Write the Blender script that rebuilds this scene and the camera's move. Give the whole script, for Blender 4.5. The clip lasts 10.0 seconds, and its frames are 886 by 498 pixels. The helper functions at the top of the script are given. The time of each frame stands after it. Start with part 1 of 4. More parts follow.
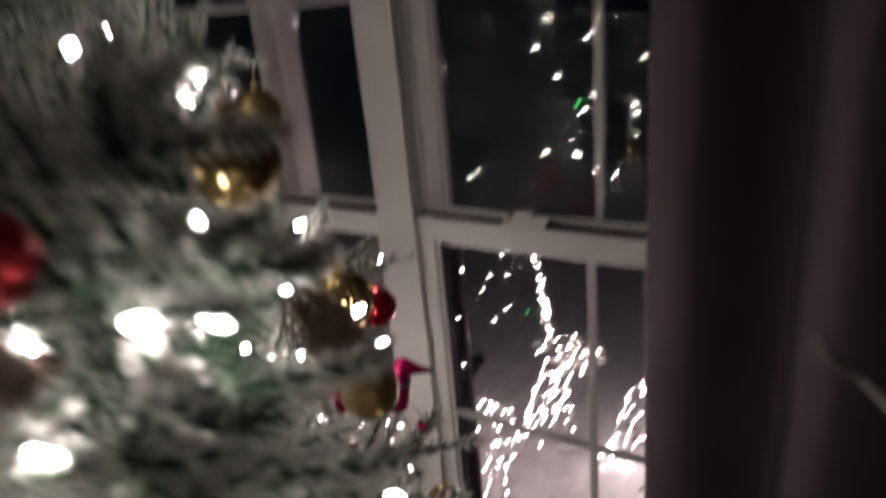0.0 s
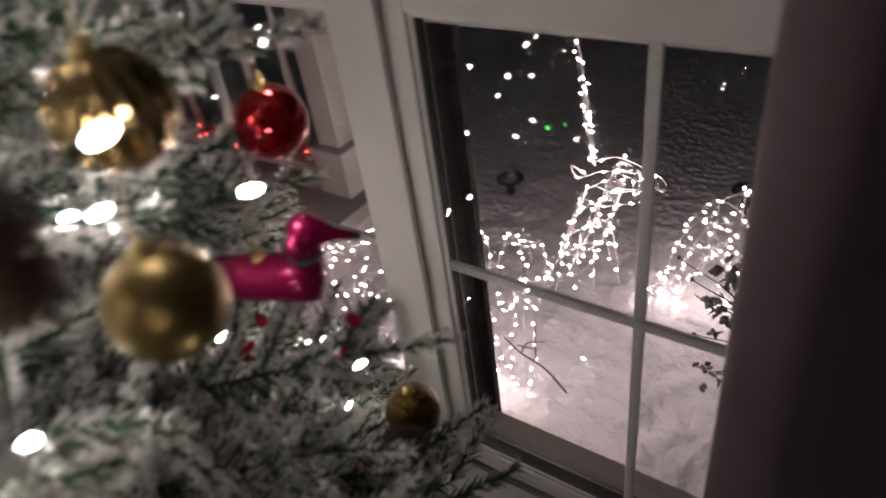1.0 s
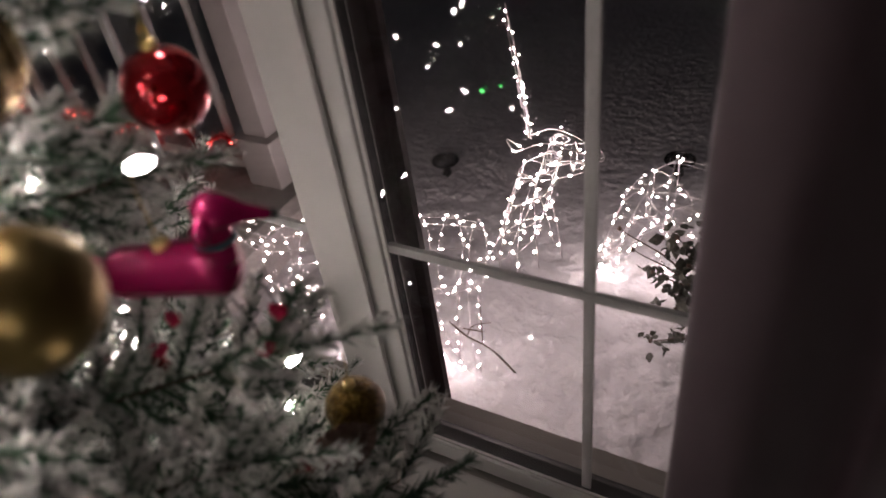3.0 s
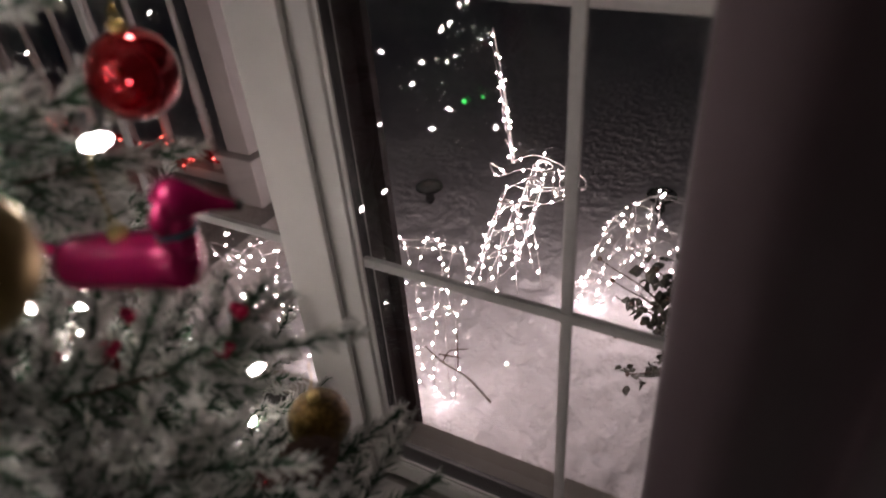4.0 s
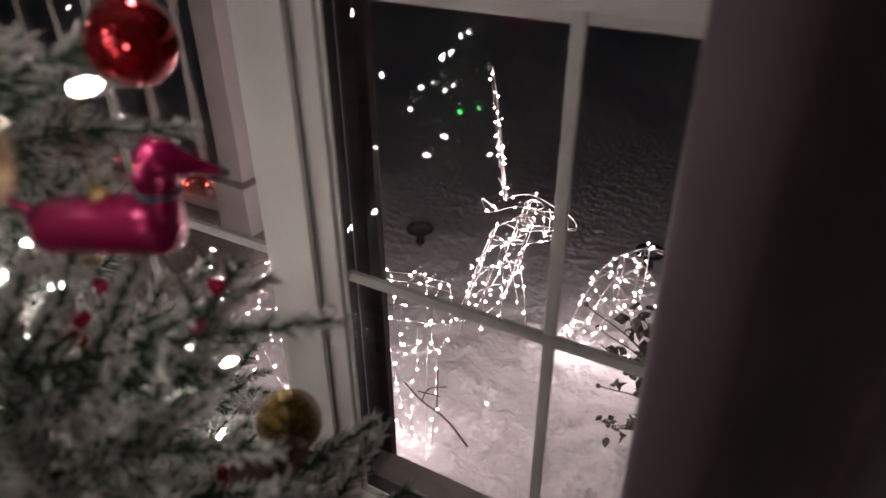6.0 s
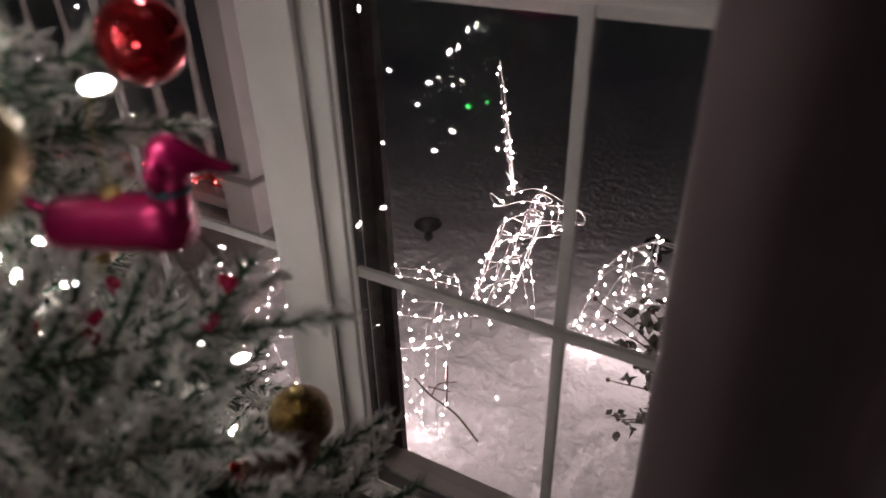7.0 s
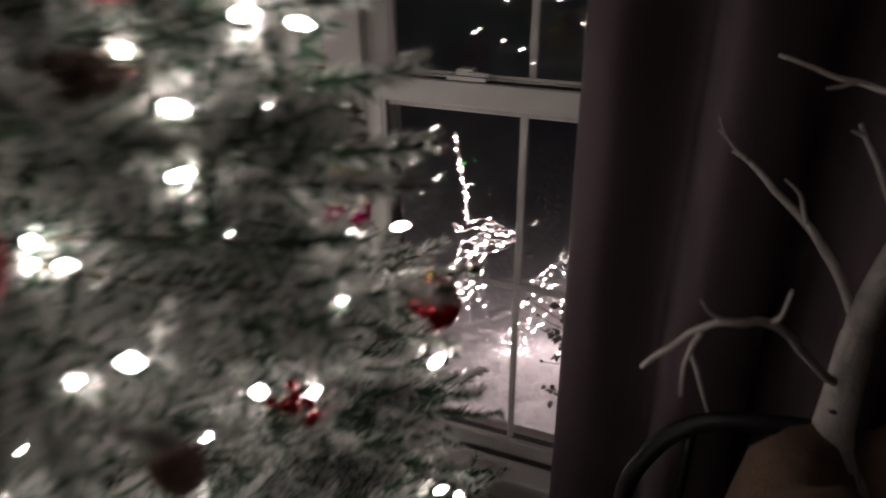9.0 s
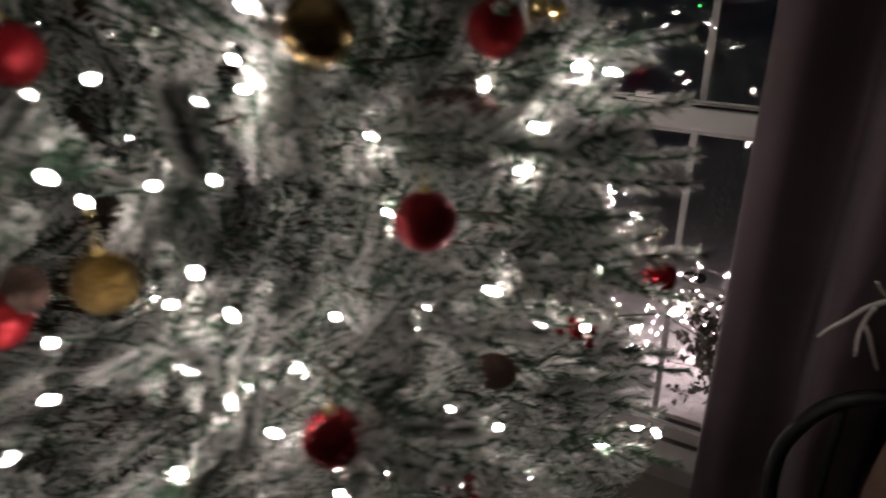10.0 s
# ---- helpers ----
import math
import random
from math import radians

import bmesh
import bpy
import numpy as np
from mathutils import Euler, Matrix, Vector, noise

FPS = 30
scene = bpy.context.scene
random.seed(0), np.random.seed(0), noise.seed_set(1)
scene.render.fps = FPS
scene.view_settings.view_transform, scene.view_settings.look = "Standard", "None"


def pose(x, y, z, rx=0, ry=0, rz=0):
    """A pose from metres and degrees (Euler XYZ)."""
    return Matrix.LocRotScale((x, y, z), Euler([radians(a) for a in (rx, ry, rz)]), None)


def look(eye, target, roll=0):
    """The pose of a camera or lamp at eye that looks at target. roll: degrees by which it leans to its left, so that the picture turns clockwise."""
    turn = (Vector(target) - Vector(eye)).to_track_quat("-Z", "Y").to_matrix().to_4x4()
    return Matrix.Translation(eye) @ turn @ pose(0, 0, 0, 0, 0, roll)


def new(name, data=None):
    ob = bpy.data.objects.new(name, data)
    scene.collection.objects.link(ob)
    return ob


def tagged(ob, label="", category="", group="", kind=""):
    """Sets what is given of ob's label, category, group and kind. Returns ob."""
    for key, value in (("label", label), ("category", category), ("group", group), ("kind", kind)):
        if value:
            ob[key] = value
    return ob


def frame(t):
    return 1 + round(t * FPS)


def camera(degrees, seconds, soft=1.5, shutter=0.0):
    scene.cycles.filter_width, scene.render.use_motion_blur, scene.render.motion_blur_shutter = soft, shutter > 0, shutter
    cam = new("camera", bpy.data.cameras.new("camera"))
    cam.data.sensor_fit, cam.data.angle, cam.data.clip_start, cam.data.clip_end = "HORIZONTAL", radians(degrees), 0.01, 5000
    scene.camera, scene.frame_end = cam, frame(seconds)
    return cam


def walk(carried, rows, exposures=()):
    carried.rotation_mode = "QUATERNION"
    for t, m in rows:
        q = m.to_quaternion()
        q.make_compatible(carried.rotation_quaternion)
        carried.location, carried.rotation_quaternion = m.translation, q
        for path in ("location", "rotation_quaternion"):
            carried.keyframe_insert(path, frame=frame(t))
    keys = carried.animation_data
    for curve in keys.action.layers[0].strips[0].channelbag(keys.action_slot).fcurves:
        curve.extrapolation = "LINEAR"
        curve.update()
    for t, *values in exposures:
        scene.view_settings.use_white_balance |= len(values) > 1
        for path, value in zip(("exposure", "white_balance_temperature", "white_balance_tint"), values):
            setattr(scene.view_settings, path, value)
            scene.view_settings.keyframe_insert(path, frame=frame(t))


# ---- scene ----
cam = camera(66.0, 10.0, soft=1.4, shutter=0.7)
PATH = [
    (0, (-0.026, 0.098, 1.807), (-1.021, 1.676, 1.084), -5.5),
    (0.5, (-0.087, 0.321, 1.691), (-1.203, 1.6, 0.635), -6.2),
    (1, (-0.139, 0.42, 1.64), (-1.161, 1.665, 0.455), -8.9),
    (1.5, (-0.158, 0.452, 1.617), (-1.094, 1.74, 0.407), -9.4),
    (2, (-0.158, 0.453, 1.606), (-1.045, 1.764, 0.384), -8.8),
    (2.5, (-0.161, 0.449, 1.602), (-1.031, 1.759, 0.366), -9.1),
    (4, (-0.158, 0.454, 1.576), (-0.996, 1.844, 0.409), -5.1),
    (4.5, (-0.161, 0.448, 1.547), (-1.011, 1.92, 0.494), -0.7),
    (5, (-0.16, 0.447, 1.535), (-1.008, 1.936, 0.506), 0.1),
    (6.5, (-0.146, 0.437, 1.541), (-0.999, 1.913, 0.495), -1.0),
    (7, (-0.15, 0.438, 1.539), (-1.013, 1.905, 0.489), -1.4),
    (7.5, (-0.15, 0.431, 1.541), (-1.013, 1.895, 0.487), -1.4),
    (8, (-0.128, 0.382, 1.567), (-0.974, 1.876, 0.542), -2.1),
    (8.5, (-0.067, 0.163, 1.664), (-0.811, 1.77, 0.735), -4.7),
    (9, (-0.032, -0.082, 1.73), (-0.72, 1.559, 0.818), -0.6),
    (9.5, (-0.016, -0.224, 1.768), (-0.943, 1.309, 0.879), -0.1),
    (10, (-0.089, -0.34, 1.801), (-1.022, 1.19, 0.912), -1.5),
]
walk(cam, [(t, look(eye, target, roll)) for t, eye, target, roll in PATH], [(0.0, 0.12), (0.6, 0.12), (1.2, 0.0), (8.0, 0.0), (8.5, -0.35), (9.0, -0.15), (9.5, 0.1), (10.0, 0.12)])
cam.data.dof.use_dof = True
cam.data.dof.focus_distance = 1.15
cam.data.dof.aperture_fstop = 4.2

# ---- world and light ----
world = bpy.data.worlds.new("night")
scene.world = world
world.use_nodes = True
bg = world.node_tree.nodes["Background"]
bg.inputs["Color"].default_value = (0.006, 0.008, 0.016, 1)
bg.inputs["Strength"].default_value = 0.2

BULB_POWER = 67.0
DEER_POWER = 250.0
FLOOR, SNOW, CEIL = 0.30, 0.13, 2.70
WALL_IN, WALL_OUT = 0.945, 1.075


# ---- materials ----
def material(name, color, rough=0.6, metal=0.0, var=0.12, scale=30.0, bump=0.1, fine=220.0, spec=0.5, tint=None, rand=0.0, coat=0.0, sheen=0.0):
    """Procedural surface: two noise scales vary the colour, the gloss and the relief."""
    m = bpy.data.materials.new(name)
    m.use_nodes = True
    nt = m.node_tree
    n, l = nt.nodes, nt.links
    p = n["Principled BSDF"]
    p.inputs["Roughness"].default_value = rough
    p.inputs["Metallic"].default_value = metal
    p.inputs["Specular IOR Level"].default_value = spec
    p.inputs["Coat Weight"].default_value = coat
    p.inputs["Sheen Weight"].default_value = sheen
    co = n.new("ShaderNodeTexCoord")
    a = n.new("ShaderNodeTexNoise")
    a.inputs["Scale"].default_value = scale
    a.inputs["Detail"].default_value = 5
    b = n.new("ShaderNodeTexNoise")
    b.inputs["Scale"].default_value = fine
    b.inputs["Detail"].default_value = 2
    l.new(co.outputs["Object"], a.inputs["Vector"])
    l.new(co.outputs["Object"], b.inputs["Vector"])
    ramp = n.new("ShaderNodeValToRGB")
    dark = tuple(c * (1 - var) for c in color)
    light = tuple(min(1, c * (1 + var)) for c in (tint or color))
    ramp.color_ramp.elements[0].position, ramp.color_ramp.elements[0].color = 0.3, (*dark, 1)
    ramp.color_ramp.elements[1].position, ramp.color_ramp.elements[1].color = 0.7, (*light, 1)
    l.new(a.outputs["Fac"], ramp.inputs["Fac"])
    out = ramp.outputs["Color"]
    if rand:
        info = n.new("ShaderNodeObjectInfo")
        hsv = n.new("ShaderNodeHueSaturation")
        rng = n.new("ShaderNodeMapRange")
        rng.inputs["To Min"].default_value, rng.inputs["To Max"].default_value = 1 - rand, 1 + rand
        l.new(info.outputs["Random"], rng.inputs["Value"])
        l.new(rng.outputs["Result"], hsv.inputs["Value"])
        l.new(out, hsv.inputs["Color"])
        out = hsv.outputs["Color"]
    l.new(out, p.inputs["Base Color"])
    if bump:
        mix = n.new("ShaderNodeMath")
        mix.operation = "ADD"
        l.new(a.outputs["Fac"], mix.inputs[0])
        l.new(b.outputs["Fac"], mix.inputs[1])
        bp = n.new("ShaderNodeBump")
        bp.inputs["Strength"].default_value = bump
        bp.inputs["Distance"].default_value = 0.004
        l.new(mix.outputs[0], bp.inputs["Height"])
        l.new(bp.outputs["Normal"], p.inputs["Normal"])
    return m


def emitter(name, color, strength):
    m = bpy.data.materials.new(name)
    m.use_nodes = True
    p = m.node_tree.nodes["Principled BSDF"]
    p.inputs["Base Color"].default_value = (0.8, 0.8, 0.8, 1)
    p.inputs["Emission Color"].default_value = (*color, 1)
    p.inputs["Emission Strength"].default_value = strength
    return m


def dome_glass(name):
    """Thin clear glass of a lamp dome, with a slight even gloss."""
    m = bpy.data.materials.new(name)
    m.use_nodes = True
    n, l = m.node_tree.nodes, m.node_tree.links
    n.remove(n["Principled BSDF"])
    gl = n.new("ShaderNodeBsdfGlossy")
    gl.inputs["Roughness"].default_value = 0.12
    tr = n.new("ShaderNodeBsdfTransparent")
    mix = n.new("ShaderNodeMixShader")
    mix.inputs[0].default_value = 0.09
    l.new(tr.outputs[0], mix.inputs[1])
    l.new(gl.outputs[0], mix.inputs[2])
    l.new(mix.outputs[0], n["Material Output"].inputs[0])
    return m


def pane_glass(name):
    """Clear window glass: see-through, with a mirror whose share grows towards grazing views."""
    m = bpy.data.materials.new(name)
    m.use_nodes = True
    n, l = m.node_tree.nodes, m.node_tree.links
    n.remove(n["Principled BSDF"])
    fr = n.new("ShaderNodeFresnel")
    fr.inputs["IOR"].default_value = 1.75
    gl = n.new("ShaderNodeBsdfGlossy")
    gl.inputs["Roughness"].default_value = 0.0
    tr = n.new("ShaderNodeBsdfTransparent")
    tr.inputs["Color"].default_value = (0.95, 0.96, 0.95, 1)
    mix = n.new("ShaderNodeMixShader")
    l.new(fr.outputs[0], mix.inputs[0])
    l.new(tr.outputs[0], mix.inputs[1])
    l.new(gl.outputs[0], mix.inputs[2])
    l.new(mix.outputs[0], n["Material Output"].inputs[0])
    return m


M = {
    "paint": material("white_paint", (0.72, 0.69, 0.66), 0.42, var=0.06, scale=9, bump=0.05, fine=90),
    "vinyl": material("window_vinyl", (0.74, 0.72, 0.69), 0.35, var=0.05, scale=12, bump=0.03, fine=120),
    "grille": material("grille_bar", (0.55, 0.54, 0.52), 0.4, var=0.06, scale=14, bump=0.02),
    "wall": material("wall_paint", (0.52, 0.48, 0.43), 0.85, var=0.05, scale=5, bump=0.12, fine=260),
    "ceil": material("ceiling_paint", (0.7, 0.69, 0.66), 0.9, var=0.04, scale=6, bump=0.15),
    "floor": material("floor_wood", (0.16, 0.09, 0.05), 0.4, var=0.35, scale=7, bump=0.1),
    "outer": material("outer_trim", (0.085, 0.06, 0.06), 0.6, var=0.3, scale=20, bump=0.1),
    "outer_sill": material("outer_sill", (0.02, 0.019, 0.0185), 0.6, var=0.25, scale=25, bump=0.1),
    "glass": pane_glass("pane_glass"),
    "dome": dome_glass("dome_glass"),
    "snow": material("snow", (0.76, 0.755, 0.77), 0.75, var=0.09, scale=15, bump=0.6, fine=30, spec=0.3),
    "needle": material("needle_green", (0.035, 0.082, 0.045), 0.55, var=0.45, scale=25, bump=0, tint=(0.065, 0.13, 0.075), rand=0.3),
    "flock": material("flock_white", (0.73, 0.725, 0.69), 0.95, var=0.18, scale=45, bump=0, spec=0.1, rand=0.12),
    "bark": material("twig_bark", (0.10, 0.075, 0.05), 0.9, var=0.4, scale=60, bump=0.5),
    "bulb": emitter("bulb_glow", (1.0, 0.875, 0.845), BULB_POWER),
    "deer_bulb": emitter("led_glow", (1.0, 0.77, 0.785), DEER_POWER),
    "socket": material("socket_green", (0.02, 0.05, 0.03), 0.5, var=0.2, bump=0),
    "red_shiny": material("red_shiny", (0.34, 0.005, 0.012), 0.07, metal=0.8, var=0.1, bump=0.02, scale=20, fine=60, coat=0.6),
    "red_satin": material("red_satin", (0.27, 0.008, 0.014), 0.35, metal=0.6, var=0.15, bump=0.03),
    "gold_satin": material("gold_satin", (0.31, 0.225, 0.09), 0.34, metal=0.9, var=0.08, bump=0.03),
    "gold_shiny": material("gold_shiny", (0.34, 0.25, 0.11), 0.16, metal=0.95, var=0.08, bump=0.02),
    "gold_glitter": material("gold_glitter", (0.14, 0.088, 0.024), 0.28, metal=0.9, var=0.6, scale=260, bump=1.0, fine=420),
    "cap": material("ornament_cap", (0.6, 0.46, 0.2), 0.3, metal=1.0, var=0.1, bump=0),
    "pink": material("pink_glass", (0.42, 0.007, 0.105), 0.26, metal=0.55, var=0.1, bump=0.01, coat=0.5),
    "pink_felt": material("red_heart", (0.45, 0.005, 0.06), 0.35, metal=0.3, var=0.1, bump=0.02),
    "teal": material("teal_collar", (0.01, 0.12, 0.14), 0.3, var=0.2, metal=0.5),
    "black": material("black_gloss", (0.01, 0.01, 0.012), 0.3, var=0.2, bump=0),
    "cone": material("pinecone_scale", (0.085, 0.05, 0.036), 0.85, var=0.4, scale=60, bump=0.4, tint=(0.22, 0.14, 0.11)),
    "curtain": material("curtain_cloth", (0.115, 0.076, 0.088), 0.62, var=0.1, scale=6, bump=0.25, fine=500, sheen=0.2),
    "birch": material("birch_bark", (0.50, 0.465, 0.43), 0.8, var=0.18, scale=40, bump=0.5),
    "burlap": material("burlap", (0.14, 0.085, 0.055), 0.95, var=0.2, scale=30, bump=0.9, fine=330),
    "iron": material("black_iron", (0.012, 0.012, 0.013), 0.45, metal=0.3, var=0.3, bump=0.1),
    "wire": material("white_wire", (0.55, 0.54, 0.535), 0.4, metal=0.2, var=0.1, bump=0),
    "leaf": material("dark_leaf", (0.055, 0.058, 0.042), 0.55, var=0.4, scale=60, bump=0.2, rand=0.3),
    "stem": material("dry_stem", (0.10, 0.065, 0.045), 0.85, var=0.3, scale=70, bump=0.3),
    "porch": material("porch_white", (0.62, 0.59, 0.57), 0.5, var=0.07, scale=9, bump=0.06),
    "deck": material("porch_deck", (0.33, 0.31, 0.29), 0.7, var=0.2, scale=8, bump=0.2),
    "tinsel": material("red_tinsel", (0.5, 0.01, 0.02), 0.3, metal=0.5, var=0.4, scale=120, bump=0.6),
    "red_glow": emitter("red_led", (1.0, 0.10, 0.08), 10.0),
    "green_glow": emitter("laser_spot_glow", (0.03, 1.0, 0.12), 1.2),
    "lampcap": material("path_light_cap", (0.05, 0.05, 0.05), 0.25, metal=0.7, var=0.2, bump=0),
}

M["snow"].node_tree.nodes["Bump"].inputs["Distance"].default_value = 0.022


# ---- mesh builder ----
class Builder:
    """Collects vertices, faces and a material slot per face for one mesh."""

    def __init__(self):
        self.v, self.f, self.k, self.smooth = [], [], [], []

    def add(self, verts, faces, slot=0, smooth=False):
        o = len(self.v)
        self.v += [tuple(q) for q in verts]
        self.f += [tuple(o + i for i in f) for f in faces]
        self.k += [slot] * len(faces)
        self.smooth += [smooth] * len(faces)
        return self

    def box(self, x0, x1, y0, y1, z0, z1, slot=0, bevel=0.0):
        if bevel <= 0:
            vs = [(x, y, z) for z in (z0, z1) for y in (y0, y1) for x in (x0, x1)]
            return self.add(vs, [(0, 2, 3, 1), (4, 5, 7, 6), (0, 1, 5, 4), (2, 6, 7, 3), (0, 4, 6, 2), (1, 3, 7, 5)], slot)
        bm = bmesh.new()
        bmesh.ops.create_cube(bm, size=1, matrix=Matrix.Translation(((x0 + x1) / 2, (y0 + y1) / 2, (z0 + z1) / 2)) @ Matrix.Diagonal((x1 - x0, y1 - y0, z1 - z0, 1)))
        bmesh.ops.bevel(bm, geom=bm.edges[:], offset=bevel, segments=2, profile=0.6, affect="EDGES")
        bm.verts.index_update()
        self.add([q.co for q in bm.verts], [[q.index for q in f.verts] for f in bm.faces], slot)
        bm.free()
        return self

    def tube(self, path, r, sides=6, slot=0, closed=False, caps=True):
        """A round bar along a path; r is one radius or one for each point."""
        pts = [Vector(q) for q in path]
        n = len(pts)
        rs = r if isinstance(r, (list, tuple)) else [r] * n
        verts, up = [], Vector((0.13, 0.29, 0.95)).normalized()
        for i, q in enumerate(pts):
            a = pts[(i - 1) % n] if closed or i > 0 else q
            b = pts[(i + 1) % n] if closed or i < n - 1 else q
            d = (b - a).normalized()
            s = d.cross(up)
            s = s.normalized() if s.length > 1e-4 else d.orthogonal().normalized()
            t = d.cross(s)
            for j in range(sides):
                w = 2 * math.pi * j / sides
                verts.append(q + rs[i] * (math.cos(w) * s + math.sin(w) * t))
        faces = []
        for i in range(n if closed else n - 1):
            for j in range(sides):
                a, b = i * sides, ((i + 1) % n) * sides
                faces.append((a + j, a + (j + 1) % sides, b + (j + 1) % sides, b + j))
        if caps and not closed:
            faces += [tuple(range(sides))[::-1], tuple((n - 1) * sides + j for j in range(sides))]
        return self.add(verts, faces, slot, True)

    def lathe(self, profile, m=None, sides=24, slot=0, lobes=0, depth=0.0):
        """Turns (radius, height) pairs round z; lobes carve ribs."""
        m = m or Matrix()
        verts = []
        for r, z in profile:
            for j in range(sides):
                w = 2 * math.pi * j / sides
                k = r * (1 - depth * (0.5 + 0.5 * math.cos(lobes * w))) if lobes else r
                verts.append(m @ Vector((k * math.cos(w), k * math.sin(w), z)))
        faces = []
        for i in range(len(profile) - 1):
            for j in range(sides):
                a, b = i * sides + j, i * sides + (j + 1) % sides
                faces.append((a, b, b + sides, a + sides))
        return self.add(verts, faces, slot, True)

    def ball(self, c, r, slot=0, sides=24, squash=(1, 1, 1), turn=None):
        prof = [(math.sin(math.pi * i / 14), -math.cos(math.pi * i / 14)) for i in range(15)]
        prof[0], prof[-1] = (1e-4, -1), (1e-4, 1)
        m = Matrix.Translation(c) @ (turn or Matrix()) @ Matrix.Diagonal((r * squash[0], r * squash[1], r * squash[2], 1))
        return self.lathe(prof, m, sides, slot)

    def mesh(self, name, mats):
        me = bpy.data.meshes.new(name)
        me.from_pydata(self.v, [], self.f)
        for q in mats:
            me.materials.append(M[q])
        me.polygons.foreach_set("material_index", self.k)
        me.polygons.foreach_set("use_smooth", self.smooth)
        me.update()
        return me


def thing(name, base, label, category, group=""):
    """An Empty at a thing's base; its parts hang under it."""
    ob = new(name)
    ob.location = base
    ob.empty_display_size = 0.02
    return tagged(ob, label, category, group)


def part(name, b, mats, parent=None, label="", me=None, m=None):
    """One mesh under a thing (or under a part), built in world coordinates, or a shared mesh at the pose m."""
    ob = new(name, me or b.mesh(name, mats))
    if m is not None:
        ob.matrix_basis = m
    if parent is not None:
        ob.parent = parent
        ob.matrix_parent_inverse = Matrix.Translation(parent.location).inverted() if parent.type == "EMPTY" else parent.matrix_basis.inverted()
    if label:
        tagged(ob, label)
    return ob


def setting(name, b, mats, label, category):
    return tagged(part(name, b, mats), label, category, kind="structure")


rnd = random.Random(7)

# ---- room shell ----
WX0, WX1 = -3.0, 2.2
OPEN = (-1.52, 0.235, 0.675, 2.25)
b = Builder()
b.box(WX0, OPEN[0], WALL_IN, WALL_OUT, SNOW - 0.3, CEIL).box(OPEN[1], WX1, WALL_IN, WALL_OUT, SNOW - 0.3, CEIL)
b.box(OPEN[0], OPEN[1], WALL_IN, WALL_OUT, SNOW - 0.3, OPEN[2]).box(OPEN[0], OPEN[1], WALL_IN, WALL_OUT, OPEN[3], CEIL)
setting("wall_north", b, ["wall"], "beige painted wall with a pair of windows", "wall")
setting("wall_south", Builder().box(WX0, WX1, -3.2, -3.05, FLOOR - 0.2, CEIL), ["wall"], "plain beige painted room wall", "wall")
setting("wall_west", Builder().box(WX0 - 0.15, WX0, -3.2, WALL_OUT, FLOOR - 0.2, CEIL), ["wall"], "plain beige painted room wall", "wall")
setting("wall_east", Builder().box(WX1, WX1 + 0.15, -3.2, WALL_OUT, FLOOR - 0.2, CEIL), ["wall"], "plain beige painted room wall", "wall")
setting("floor", Builder().box(WX0, WX1, -3.05, WALL_IN, FLOOR - 0.1, FLOOR), ["floor"], "dark brown wooden room floor", "floor")
setting("ceiling", Builder().box(WX0 - 0.15, WX1 + 0.15, -3.2, WALL_OUT, CEIL, CEIL + 0.1), ["ceil"], "plain white room ceiling", "ceiling")

# ---- windows ----
PANE, STILE, GRID = 0.252, 0.036, 0.0064
ZB, ZT = 0.738, 1.429


